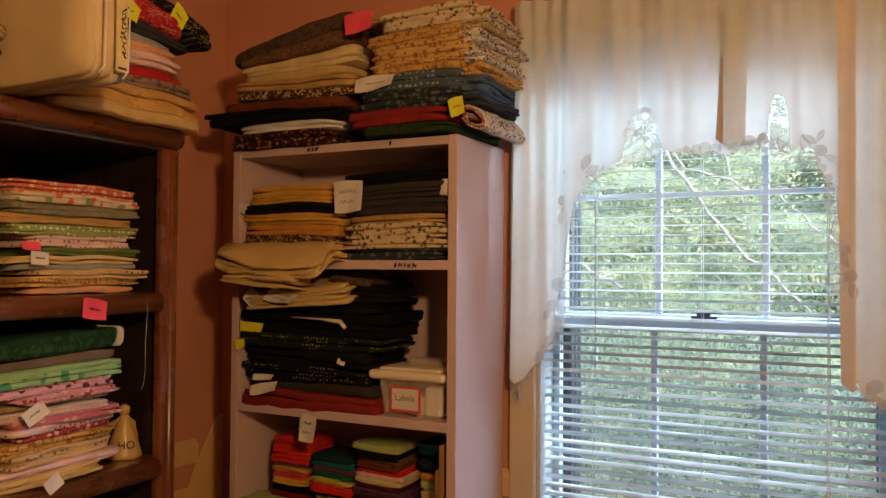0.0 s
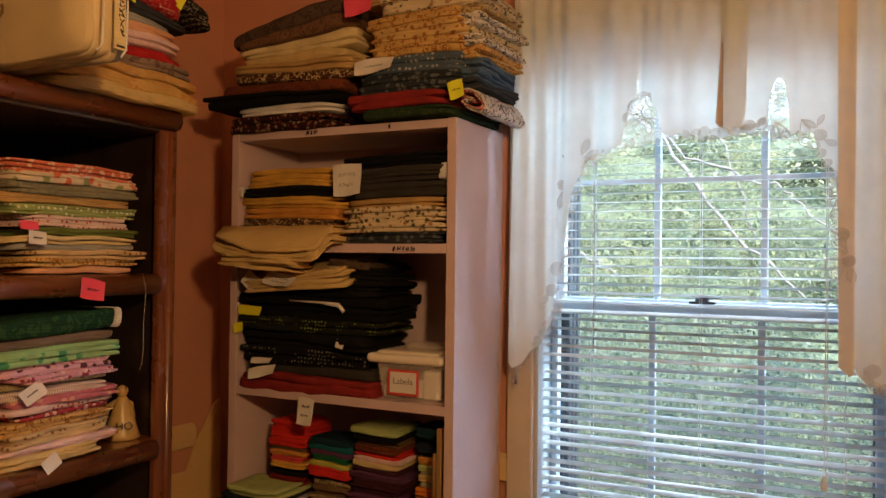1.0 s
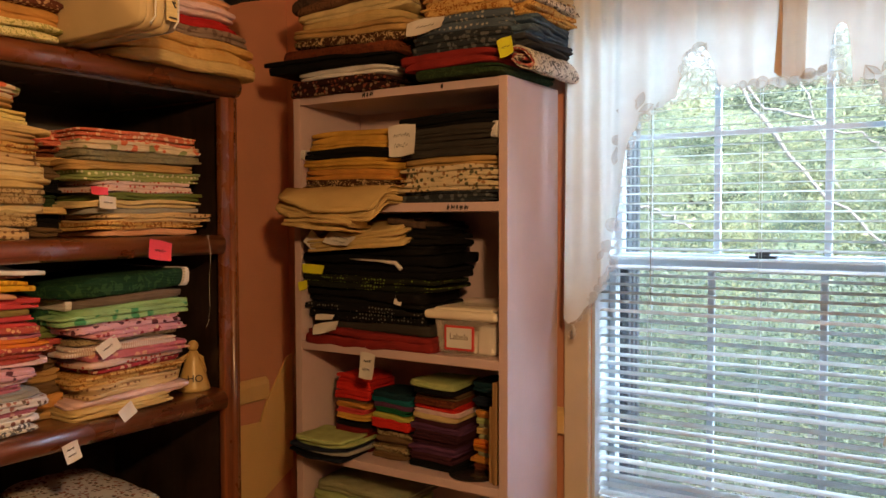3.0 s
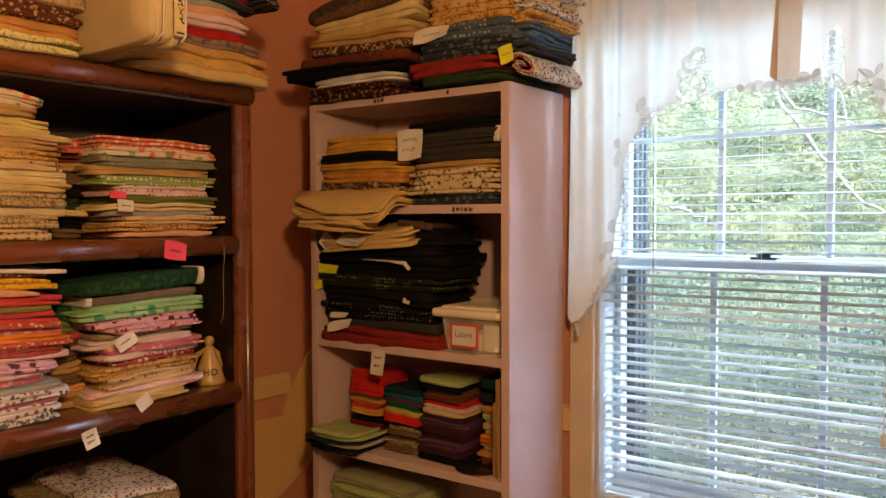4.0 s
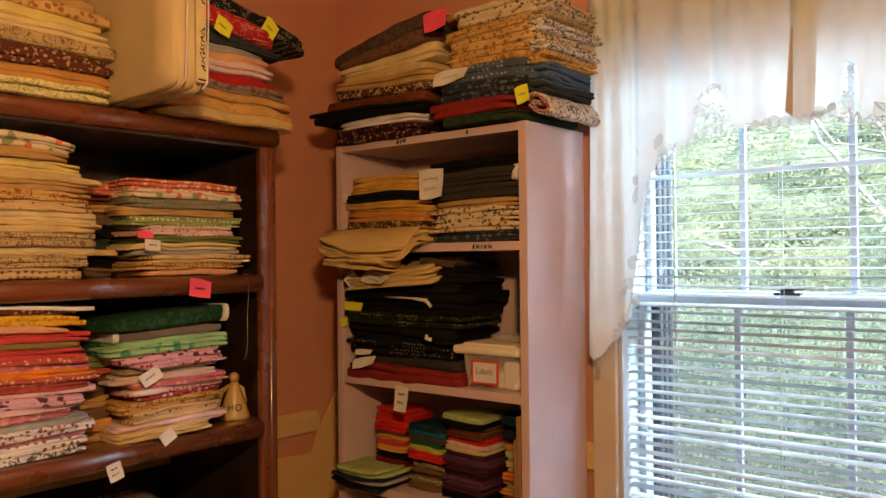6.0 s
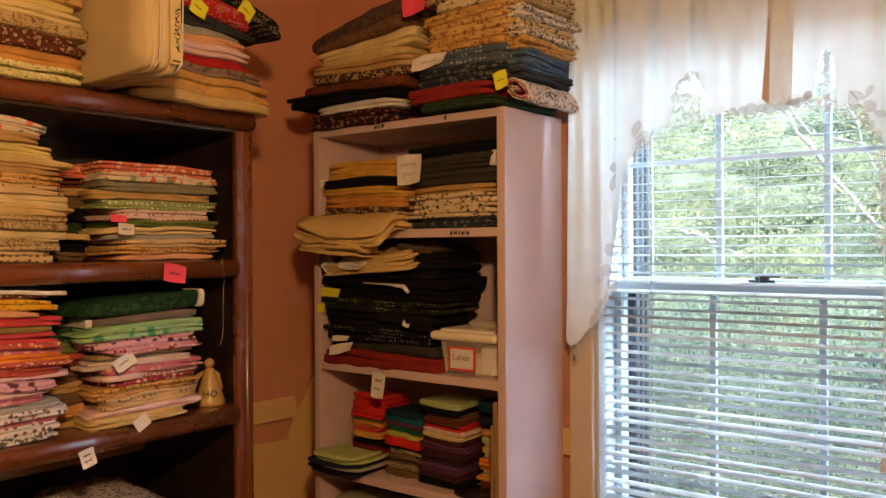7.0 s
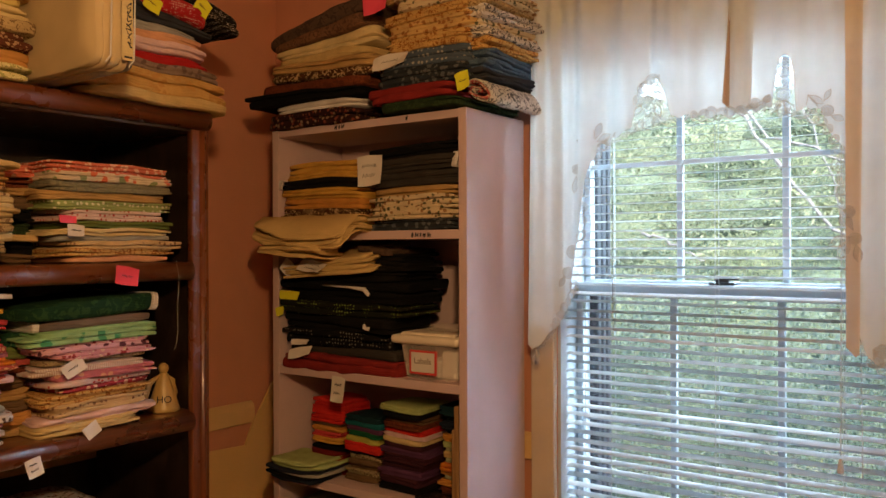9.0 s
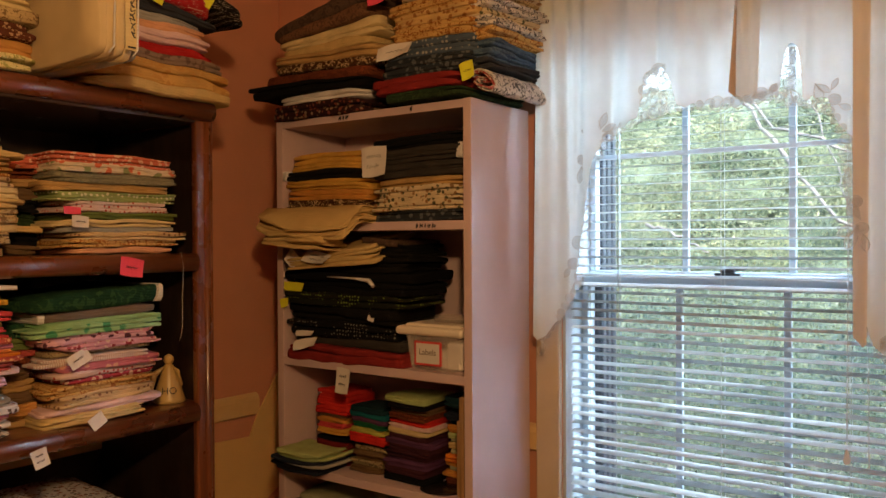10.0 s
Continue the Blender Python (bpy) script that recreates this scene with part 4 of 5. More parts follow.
T = "on the painted bookcase shelf"
G1 = "fabrics on the upper shelf of the painted bookcase"
stack([("net", 32, 32, -5, 20, 0), ("browncream", 27, 27, 0, 5, 5), ("orange", 26, 26, 0, 0, 0), ("gold", 27, 27, -2, -5, 0), ("charcoal", 25, 25, 2, 0, 5, -1), ("gold", 16, 16, 8, 5, 5), ("gold", 29, 29, 14, 4, 8)],
      -1.503, 1.646, SHELF["one"], 0.290, 0.195, T, G1, thin=0.013)
stack([("navyflower", 27, 27, 2, 4, 5), ("creamflower", 22, 22, 0, 2, 0), ("creamflower", 34, 34, 4, 0, 5), ("tan", 21, 21, 5, 0, 5), ("grey", 34, 34, 0, 2, 0, 1), ("grey", 32, 34, -4, 3, 0, 1), ("black", 32, 30, -8, 0, 10)],
      -1.208, 1.652, SHELF["one"], 0.276, 0.190, T, G1, thin=0.013)
G2 = "dark fabrics on the middle shelf of the painted bookcase"
stack([("darkred", 40, 38, -4, 5, 0), ("grey", 22, 22, 2, 10, 5), ("blackdot", 46, 40, 0, 24, 5), ("charcoal", 36, 40, -4, 10, 0), ("greendot", 34, 34, -8, -22, -4), ("black", 30, 32, -4, -30, 0), ("black", 18, 22, -6, -38, -4), ("charcoal", 22, 26, 0, -8, 0)],
      -1.494, 1.645, SHELF["two"], 0.380, 0.18, T, G2, amp=0.0045, thin=0.022)
stack([("charcoal", 24, 22, 0, 0, 0), ("black", 22, 18, 6, 18, 10), ("taupe", 16, 14, 0, 40, 0)], -1.235, 1.665, SHELF["two"] + 0.252, 0.140, 0.17, T, G2, amp=0.005, thin=0.02)

# cheesecloth spilling over the upper shelf's edge
def loose(v):
    out = v.copy()
    out += waves(v * np.array([1.0, 2.2, 3.0]), 77, 0.0045) * np.array([0.6, 1.0, 0.6])
    out += waves(v * np.array([3.5, 3.0, 5.0]), 78, 0.0022) * np.array([0.8, 1.0, 0.5])
    return out


def spill(v):
    out = v.copy()
    over = np.clip(-0.045 - v[:, 1], 0, 1)
    out[:, 2] -= 3.2 * over ** 1.6
    out[:, 2] += 0.25 * np.clip(-v[:, 0] - 0.02, 0, 1) * over / 0.07 * (v[:, 2] / 0.034)
    return loose(out)


folded("beige cheesecloth", FAB["net"], pose(-1.345, 1.665, SHELF["one"] + 0.004), 0.292, 0.235, 0, 0, 0.034, 0.036, 8, "over the bookcase shelf edge", G1, 0.0065, bend=spill)
folded("beige cheesecloth", FAB["net"], pose(-1.372, 1.592, SHELF["one"] - 0.058, 0, 4, 0), 0.205, 0.090, 0, 0, 0.030, 0.036, 5, "hanging below a bookcase shelf", G1, 0.006, bend=loose)
pk = folded("beige packaged", FAB["cream"], pose(-1.318, 1.708, SHELF["two"] + 0.262, 13, -4, 5), 0.285, 0.20, 0, 0, 0.026, 0.044, 4, "on the painted bookcase shelf", G2, 0.002)


def tag_sheet(name, label, m, w, h, material, marks=0, curl=0.15, category="paper tag"):
    """A thin curled slip of paper in the local x-z plane, facing -y."""
    bm = bmesh.new()
    n = 6
    rows = []
    for j in range(n + 1):
        v = j / n
        row = []
        for i in range(n + 1):
            u = i / n
            row.append(bm.verts.new(((u - 0.5) * w * (1 - 0.06 * v), -curl * h * (v - 0.3) ** 2 - 0.03 * w * math.sin(u * 5 + v * 3), (0.5 - v) * h * (1 + 0.06 * math.sin(u * 4)))))
        rows.append(row)
    for a, b in zip(rows, rows[1:]):
        for i in range(n):
            bm.faces.new((a[i], b[i], b[i + 1], a[i + 1]))
    bmesh.ops.recalc_face_normals(bm, faces=bm.faces)
    bmesh.ops.solidify(bm, geom=bm.faces[:], thickness=0.0004)
    ob = link(name, bm, material, None, "", True)
    ob.matrix_basis = m
    tagged(ob, label, category)
    ob.data.polygons.foreach_set("use_smooth", [False] * len(ob.data.polygons))
    if marks:
        rr = random.Random(int(w * 1e5) + marks)
        for k in range(marks):
            zz = h * (0.18 - 0.34 * k / max(1, marks - 1) if marks > 1 else 0.0)
            x0, n = -w * rr.uniform(0.22, 0.32), rr.randint(9, 14)
            step = w * rr.uniform(0.45, 0.6) / n
            pts = []
            for i in range(n):
                x, z = x0 + i * step, zz + h * rr.uniform(0.02, 0.075) * (1 if i % 2 else -1)
                v = 0.5 - z / h
                pts.append((x, -curl * h * (v - 0.3) ** 2 - 0.03 * w * math.sin((x / w + 0.5) * 5 + v * 3) - 0.0010, z))
            part("writing", tube(pts, 0.00065, 4), INK, ob, "dark handwritten marks")
    return ob


# storage box
boxy = thing("storage_box", "clear plastic storage box with a white lid and a paper label", "storage box")
sb = bmesh.new()
X0, X1, Y0, Y1, Z0, Z1 = -1.114, -0.945, 1.656, 1.800, 1.106, 1.194
def tub(grow, z):
    return [(X0 + 0.012 - grow, Y0 + 0.008 - grow, z), (X1 - 0.012 + grow, Y0 + 0.008 - grow, z), (X1 - 0.012 + grow, Y1 - 0.008 + grow, z), (X0 + 0.012 - grow, Y1 - 0.008 + grow, z)]
lo, hi = [sb.verts.new(p) for p in tub(0, Z0)], [sb.verts.new(p) for p in tub(0.010, Z1)]
hi2, lo2 = [sb.verts.new(p) for p in tub(0.008, Z1)], [sb.verts.new(p) for p in tub(-0.002, Z0 + 0.002)]
for a, b in ((lo, hi), (hi, hi2), (hi2, lo2)):
    for k in range(4):
        sb.faces.new((a[k], a[(k + 1) % 4], b[(k + 1) % 4], b[k]))
sb.faces.new(lo[::-1])
sb.faces.new(lo2)
bmesh.ops.bevel(sb, geom=[e for e in sb.edges if abs(e.verts[0].co.z - e.verts[1].co.z) > 0.05], offset=0.012, segments=3, affect="EDGES")
CLOUDY = sheer("cloudy_plastic", (0.78, 0.72, 0.66), 0.4, 0.70)
part("tub", sb, CLOUDY, boxy, "clear plastic tub").visible_shadow = False
LID = plain("white_plastic_lid", (0.80, 0.73, 0.60), 0.35, 0.04)
ld = box(X0 - 0.016, X1 + 0.008, Y0 - 0.010, Y1 + 0.008, Z1 - 0.008, Z1 + 0.013, 0.009, 4)
box(X0 + 0.002, X1 - 0.010, Y0 + 0.008, Y1 - 0.010, Z1 + 0.006, Z1 + 0.019, 0.006, 3, bm=ld)
part("lid", ld, LID, boxy, "white plastic lid")
tagged(link("clear_packet", box(-1.056, -0.972, 1.700, 1.752, Z1 + 0.0192, Z1 + 0.036, 0.006, 3), CLOUDY), "small clear plastic packet lying on the box lid", "packet")
lab = bmesh.new()
n = 56
ring_pts = []
for k in range(n):
    a = k / n * 4
    s, q = int(a), a - int(a)
    bx, bz = ((q * 2 - 1, -1), (1, q * 2 - 1), (1 - q * 2, 1), (-1, 1 - q * 2))[s]
    rr_ = 1.0 + (0.07 if k % 2 else -0.02)
    ring_pts.append((-1.034 + bx * 0.038 * rr_, 1.146 + bz * 0.027 * rr_))
prism(ring_pts, "y", 1.6495, 1.6510, bm=lab)
labo = part("label_border", lab, REDCARD, boxy, "red scalloped label border")
part("label_card", box(-1.067, -1.001, 1.6482, 1.6494, 1.1235, 1.1690), PAPER, labo, "white paper label card")
letters("label_writing", "Labels", 0.020, pose(-1.034, 1.6478, 1.149, 90, 0, 0), GREYINK, labo, "handwritten grey letters")
for k in range(3):
    cl = box(-1.096 + 0.048 * k, -1.050 + 0.047 * k, 1.668 + 0.004 * k, 1.78, 1.109, (1.138, 1.150, 1.172)[k], 0.006)
    part("paper_bundle", cl, PAPER, boxy, "cream paper labels inside")

# small squares in the lower bay
S = "on the lower bookcase shelf"
G3 = "small folded squares in the painted bookcase"
def squares(keys, x, y, w, d, ths, seed):
    rr = random.Random(seed)
    stack([(k, t, t, rr.uniform(-5, 5), rr.uniform(-5, 5), rr.uniform(-6, 6)) for k, t in zip(keys, ths)], x, y, SHELF["three"], w, d, S, G3, amp=0.0012, thin=0.009)
squares(["maroon", "maroon", "darkred", "maroon", "black", "black", "gold", "tomato", "orange", "brownkhaki", "brightred", "brightred", "brightred"], -1.448, 1.705, 0.110, 0.11, [16, 18, 20, 12, 12, 10, 13, 12, 14, 10, 20, 20, 22], 1)
squares(["brownkhaki", "oliveprint", "brownkhaki", "brownkhaki", "oliveprint", "black", "brightred", "lime", "emerald", "purple", "teal", "darkteal"], -1.318, 1.700, 0.112, 0.12, [15, 12, 14, 12, 12, 8, 22, 13, 14, 12, 15, 14], 2)
squares(["black", "plum", "purple", "plum", "plum", "purple", "plum", "cream2", "pinkwhite", "brightred", "rust", "brownkhaki", "black", "mint"], -1.200, 1.690, 0.135, 0.12, [20, 16, 20, 14, 18, 16, 12, 14, 10, 13, 14, 14, 12, 14], 3)
squares(["rust", "orange", "sage", "orange", "brightorange", "sage", "cream", "sage", "mint", "orange", "navy", "navy", "darkgreen", "darkteal"], -1.050, 1.742, 0.078, 0.105, [18, 14, 10, 13, 16, 10, 18, 10, 14, 18, 14, 18, 16, 22], 4)
stack([("navy", 9, 9, 0, 0, 0), ("black", 8, 8, -3, 2, -4), ("bluepale", 6, 6, 6, -4, 0), ("navy", 7, 7, 2, 0, 0), ("mint", 11, 11, 0, 4, 3), ("mint", 10, 10, 14, 0, 10)], -1.510, 1.600, SHELF["three"] + 0.001, 0.172, 0.13, S, G3, amp=0.0026, thin=0.006)
stack([("olive", 40, 40, 0, 0, 0), ("sage", 40, 40, 5, 10, 0), ("olive", 45, 45, 0, 5, 0), ("sage", 40, 38, 3, 0, 0), ("mint", 34, 32, 0, 8, 0), ("sage", 26, 22, 4, 0, 0)], -1.495, 1.665, SHELF["four"], 0.285, 0.185, "on the bottom bookcase shelf", "green fabrics in the painted bookcase", amp=0.003, thin=0.014)
for k, (x0, z1) in enumerate(((-0.952, 1.052), (-0.966, 0.995))):
    fr = thing("picture_frame", "small light wooden frame stood on edge in the bookcase", "picture frame", "frames in the bookcase")
    part("board", box(x0, x0 + 0.006, 1.672 + k * 0.01, 1.800, SHELF["three"] + 0.012, z1 - 0.012), PAPER, fr, "white backing board")
    for a in ((1.660, 1.672), (1.800, 1.812)):
        part("frame_side", box(x0 - 0.003, x0 + 0.009, a[0] + k * 0.01, a[1] + k * 0.01, SHELF["three"], z1, 0.002), FRAMEWOOD, fr)
    for zz in (SHELF["three"], z1 - 0.012):
        part("frame_rail", box(x0 - 0.002, x0 + 0.008, 1.672 + k * 0.01, 1.800, zz, zz + 0.012, 0.002), FRAMEWOOD, fr)
cd = lathe([(0.020, 0.0), (0.058, 0.0), (0.059, 0.0008), (0.058, 0.0016), (0.020, 0.0016), (0.008, 0.0018)], 32)
cdo = tagged(link("disc", cd, plain("disc_plastic", (0.05, 0.045, 0.05), 0.15, 0.1, metal=0.5), None, "", True), "dark shiny disc lying on the bookcase shelf", "disc")
cdo.location = (-1.028, 1.705, SHELF["three"] + 0.0005)

# ---- fabrics in and on the cherry wood bookcase ----
U = "on the cherry wood top"
GA = "fabrics on top of the cherry wood bookcase"
stack([("paleyellow", 24, 24, 0, 5, 0), ("orangetan", 29, 29, 0, 2, 0), ("brownflower", 31, 31, 0, 5, 0), ("tanleaf", 24, 24, 0, -14, -8), ("cream2", 26, 22, 0, 8, 0), ("lemon", 24, 18, 0, 12, 0), ("goldflower", 22, 20, 0, 4, 0), ("tan", 22, 22, 0, 20, 0)],
      -1.360, 0.60, CT, 0.325, 0.30, U, GA, 90, thin=0.016)
stack([("cream", 22, 22, 0, 0, 0, None, 1), ("mustard", 42, 42, -5, 2, 2, None, 1), ("greyflower", 20, 20, 10, 30, 5), ("red", 22, 22, 20, 58, 5), ("pinkwhite", 22, 22, 15, 62, 5), ("peach", 20, 18, 10, 65, 5), ("bluepale", 26, 8, 20, 70, 10),
       ("denim", 42, 12, 40, 46, 6), ("polka", 44, 34, 75, 62, -10, None, 1), ("blackwhite", 44, 34, 130, -40, 20, None, 1)],
      -1.350, 1.005, CT, 0.360, 0.30, U, GA, 90, thin=0.013)
V = "on the cherry wood shelf"
GB = "fabrics on the upper shelf of the cherry wood bookcase"
stack([("tandots", 21, 21, 0, 25, 5), ("tanleaf", 22, 22, 0, 8, 0), ("cream2", 16, 16, 0, 0, 0), ("tanleaf", 24, 24, 0, 12, 0), ("cream", 22, 20, 0, 0, 0), ("cream2", 20, 20, 0, -4, 0), ("tandots", 20, 20, 0, 18, 5),
       ("goldprint", 18, 18, 0, 14, 0), ("tan", 18, 18, 0, 4, 0), ("cream", 20, 14, 0, -20, 0), ("lemon", 24, 20, 0, 20, 0), ("tan", 22, 20, 0, 55, 0), ("coralflower", 30, 24, 0, 45, 0)],
      -1.405, 0.60, CSH["one"], 0.314, 0.30, V, GB, 90, thin=0.011, amp=0.0026)
stack([("peach", 12, 12, 30, 10, 5), ("goldprint", 14, 14, 5, -8, 0), ("tandots", 15, 15, 20, -10, 0), ("bluepale", 12, 12, 20, 0, 5), ("cream2", 13, 13, -8, 0, 0), ("green", 14, 14, 25, 0, 5), ("pinkprint", 22, 22, 12, 10, 0),
       ("greendots", 20, 20, -12, -4, 0), ("tan", 17, 17, -20, 5, 0), ("greygreen", 20, 20, 5, 6, 5), ("coralflower", 17, 17, -10, 10, 0), ("coral", 20, 20, -10, 4, 0)],
      -1.410, 0.984, CSH["one"], 0.272, 0.27, V, GB, 90, thin=0.010, amp=0.0030, jumble=4)
# recessed filler: mostly dark cloths stand in for the shaded gap here
stack([("brownkhaki", 18, 18, 0, 0, 0), ("black", 26, 26, 4, 0, 0), ("cream", 12, 12, -10, 0, -30), ("darkgreen", 26, 26, 6, 0, 0), ("black", 24, 24, 0, 0, 0), ("brownkhaki", 26, 26, 0, 0, -10), ("tan", 14, 14, 0, 0, -20), ("rust", 22, 22, 0, 0, 0), ("coral", 22, 22, 0, 0, -10)], -1.500, 0.915, CSH["one"], 0.075, 0.24, V, GB, 90, amp=0.003, thin=0.012)
GC = "fabrics on the middle shelf of the cherry wood bookcase"
stack([("whiteprint", 16, 16, 0, 8, 0), ("whitedots", 17, 17, 0, 10, 0), ("rose", 10, 10, 0, 12, 0), ("whiteflower", 17, 17, 0, 0, 0), ("bluepale", 15, 13, 0, 8, 0), ("rose", 16, 15, 0, 24, 0), ("pinkwhite", 14, 10, 0, 40, 0), ("lilac", 17, 16, 0, 12, 0),
       ("pinkwhite", 9, 9, 0, -6, 0), ("brick", 14, 14, 0, 10, 0), ("brickprint", 11, 11, 0, 4, 0), ("brightorange", 14, 14, 0, 0, 0), ("rose", 10, 10, 0, 12, 0), ("brickprint", 10, 10, 0, -4, 0), ("tomato", 22, 20, 0, 14, 0),
       ("olive", 11, 10, 0, 22, 0), ("tomato", 17, 17, 0, 8, 0), ("peach", 14, 12, 0, 34, 0), ("yellowprint", 20, 18, 0, 12, 0), ("brownflower", 9, 9, 0, 30, 0), ("white", 7, 7, 0, 4, 0)],
      -1.405, 0.60, CSH["two"], 0.304, 0.30, V, GC, 90, thin=0.010, amp=0.0024)
stack([("cream", 22, 20, 0, 30, 0), ("pinkwhite", 12, 14, 5, -6, 4), ("tandots", 22, 23, 22, -4, 0), ("goldprint", 20, 20, 14, -6, 0), ("redflower", 11, 11, 30, 0, 5), ("pinkprint", 13, 13, 25, -6, 0), ("rose", 15, 16, 35, 0, 0), ("stripe", 14, 14, 5, 6, 0),
       ("oliveprint", 10, 10, 20, 8, 5), ("pinkflower", 13, 13, 20, 0, 0), ("lilac", 11, 12, 10, 4, 0), ("pinkflower", 8, 10, -5, 0, 0), ("greenprint", 16, 20, -15, -10, 0), ("palegreen", 10, 12, 0, 4, 5), ("mauvegrey", 16, 20, 0, 6, 5, -1, 1), ("forest", 32, 38, -20, -2, 0, 1, 1)],
      -1.400, 0.945, CSH["two"], 0.256, 0.27, V, GC, 90, thin=0.009, amp=0.0036, jumble=5)
stack([("tan", 22, 22, 0, 0, 0), ("orangetan", 24, 24, 3, 0, -10), ("brownkhaki", 22, 22, 0, 0, 0), ("tan", 20, 20, 6, 0, 0), ("brownkhaki", 24, 24, 0, 0, 0), ("rust", 22, 22, 0, 0, -8), ("brick", 12, 12, -6, 0, -16), ("green", 22, 22, 0, 0, -10), ("forest", 30, 30, 0, 0, 0)], -1.480, 0.898, CSH["two"], 0.070, 0.24, V, GC, 90, amp=0.003, thin=0.012)
stack([("tandots", 40, 40, 0, 0, 0), ("whiteprint", 42, 42, 0, 20, 0), ("whiteflower", 34, 34, 10, 10, 0), ("oliveprint", 28, 22, 30, 10, -10), ("whiteflower", 16, 10, 70, 20, -5)], -1.430, 0.875, CSH["three"], 0.31, 0.28, "on the lower wooden shelf", "fabrics on the lower shelf", 90, amp=0.006, thin=0.022)

# batting in its clear bag
bag = thing("packaged_batting", "cream quilt batting folded in a clear plastic bag", "batting package")
BATT = plain("batting", (0.64, 0.51, 0.30), 0.9, 0.08, 14.0, 120.0, 0.4, 0.1)
bat = []
for k in range(4):
    v, f = slab(0.44, 0.245, 0, 0, 0.0140, 0.0140, 900 + k, 0.0026, (0, 0))
    v = np.stack([v[:, 0] - 1.385, 0.919 + k * 0.0150 + v[:, 2], v[:, 1] + CT + 0.006 + 0.1225], 1)
    bat.append((v, [q[::-1] for q in f]))
ob = new("batting_fold", cloth_mesh("batting_fold", bat, BATT))
ob.parent = bag
cov = box(-1.612, -1.150, 0.912, 0.982, CT + 0.001, CT + 0.262, 0.014, 4)
bmesh.ops.subdivide_edges(cov, edges=[e for e in cov.edges if e.calc_length() > 0.05], cuts=15, use_grid_fill=True)
for vv in cov.verts:
    c = vv.co
    # the film hangs in slack creases, deeper towards the foot
    n1 = noise.noise(Vector((c.x * 16, 0, c.z * 9)))
    n2 = 1 - 2 * abs(noise.noise(Vector((c.x * 9 + c.z * 14, 3, c.z * 16 - c.x * 10))))
    if abs(c.y - 0.947) > 0.028:
        c.y += (0.005 * n1 + 0.006 * n2) * (1 if c.y < 0.947 else 0.3)
    c.x += 0.003 * noise.noise(Vector((c.z * 30, c.y * 60, 5)))
part("plastic_bag", cov, FILM, bag, "clear crinkled plastic bag", True).visible_shadow = False
# welded seams stand out as pale lines round the end
for yc in (0.936, 0.980):
    seam = tube([(-1.1480, yc, CT + 0.250), (-1.1470, yc + 0.001, CT + 0.150), (-1.1470, yc - 0.001, CT + 0.060), (-1.1475, yc - 0.002, CT + 0.020), (-1.150, yc - 0.010, CT + 0.008)], 0.0016, 6)
    part("seam", seam, FAB["white"], bag, "pale welded plastic seam", True)
part("label_strip", box(-1.1495, -1.1480, 0.956, 0.977, CT + 0.018, CT + 0.240, 0.0004, 1), FAB["cream2"], bag, "cream printed label strip")
rr = random.Random(5)
for z0, z1 in ((0.040, 0.120), (0.160, 0.225)):
    n = int((z1 - z0) / 0.0022)
    pr = tube([(-1.1474, 0.969 + 0.0045 * math.sin(k * 1.35) + rr.uniform(-0.002, 0.002), CT + z0 + (z1 - z0) * k / n + 0.004 * math.cos(k * 1.9)) for k in range(n)], [0.0007 + 0.0006 * rr.random() for k in range(n)], 5)
    part("label_print", pr, INK, bag, "black printed marks")
part("label_print", box(-1.1478, -1.1470, 0.960, 0.975, CT + 0.022, CT + 0.025), INK, bag, "black printed marks")

# gilt bell figure
bell = thing("ceramic_bell", "small cream and gilt ceramic bell with lettering", "bell", at=(-1.455, 1.255, CSH["two"]))
part("body", lathe([(0.031, 0.0), (0.035, 0.003), (0.0335, 0.010), (0.025, 0.038), (0.0155, 0.066), (0.010, 0.082), (0.006, 0.085)], 28), BRASS, bell, "", True)
part("head", lathe([(0.004, 0.082), (0.009, 0.087), (0.0115, 0.094), (0.010, 0.101), (0.004, 0.106)], 20), BRASS, bell, "", True)
for s in (-1, 1):
    wg = tube([(-0.004, s * 0.010, 0.078), (-0.008, s * (0.026 if s > 0 else 0.032), 0.064), (-0.008, s * (0.032 if s > 0 else 0.044), 0.036), (-0.004, s * (0.030 if s > 0 else 0.046), 0.010)], [0.003, 0.008, 0.009, 0.003], 8)
    part("wing", wg, BRASS, bell, "", True)
letters("lettering", "HO", 0.021, pose(0.0228, -0.0172, 0.030, 90, 0, 50) @ pose(0.002, 0, 0.0065, -14, 0, 0), INK, bell, "dark raised letters")
th = tube([(-1.385, 1.238, 1.384), (-1.377, 1.2385, 1.350), (-1.379, 1.236, 1.290), (-1.380, 1.237, 1.230), (-1.379, 1.232, 1.205), (-1.380, 1.228, 1.196)], 0.00028, 5)
tagged(link("loose_thread", th, FAB["white"]), "pale loose thread hanging from the shelf edge", "thread")

# ---- paper tags and notes ----
def on_cab(y, z, x=CF + 0.0165, roll=0.0, tilt=0.0):
    return pose(x, y, z, tilt, 0, 90) @ pose(0, 0, 0, 0, roll, 0)
tag_sheet("sticky_note", "bright pink sticky note on the wooden shelf edge", on_cab(1.112, 1.356, CF + 0.018, 10), 0.054, 0.036, PINKNOTE, 1)
tag_sheet("paper_tag", "white paper tag on the wooden shelf edge", on_cab(0.922, 1.012, CF + 0.018, -14), 0.031, 0.034, PAPER, 2)
tag_sheet("paper_tag", "white paper tag lying on striped fabric", on_cab(1.005, 1.183, -1.385, -24, -15), 0.050, 0.026, PAPER, 1)
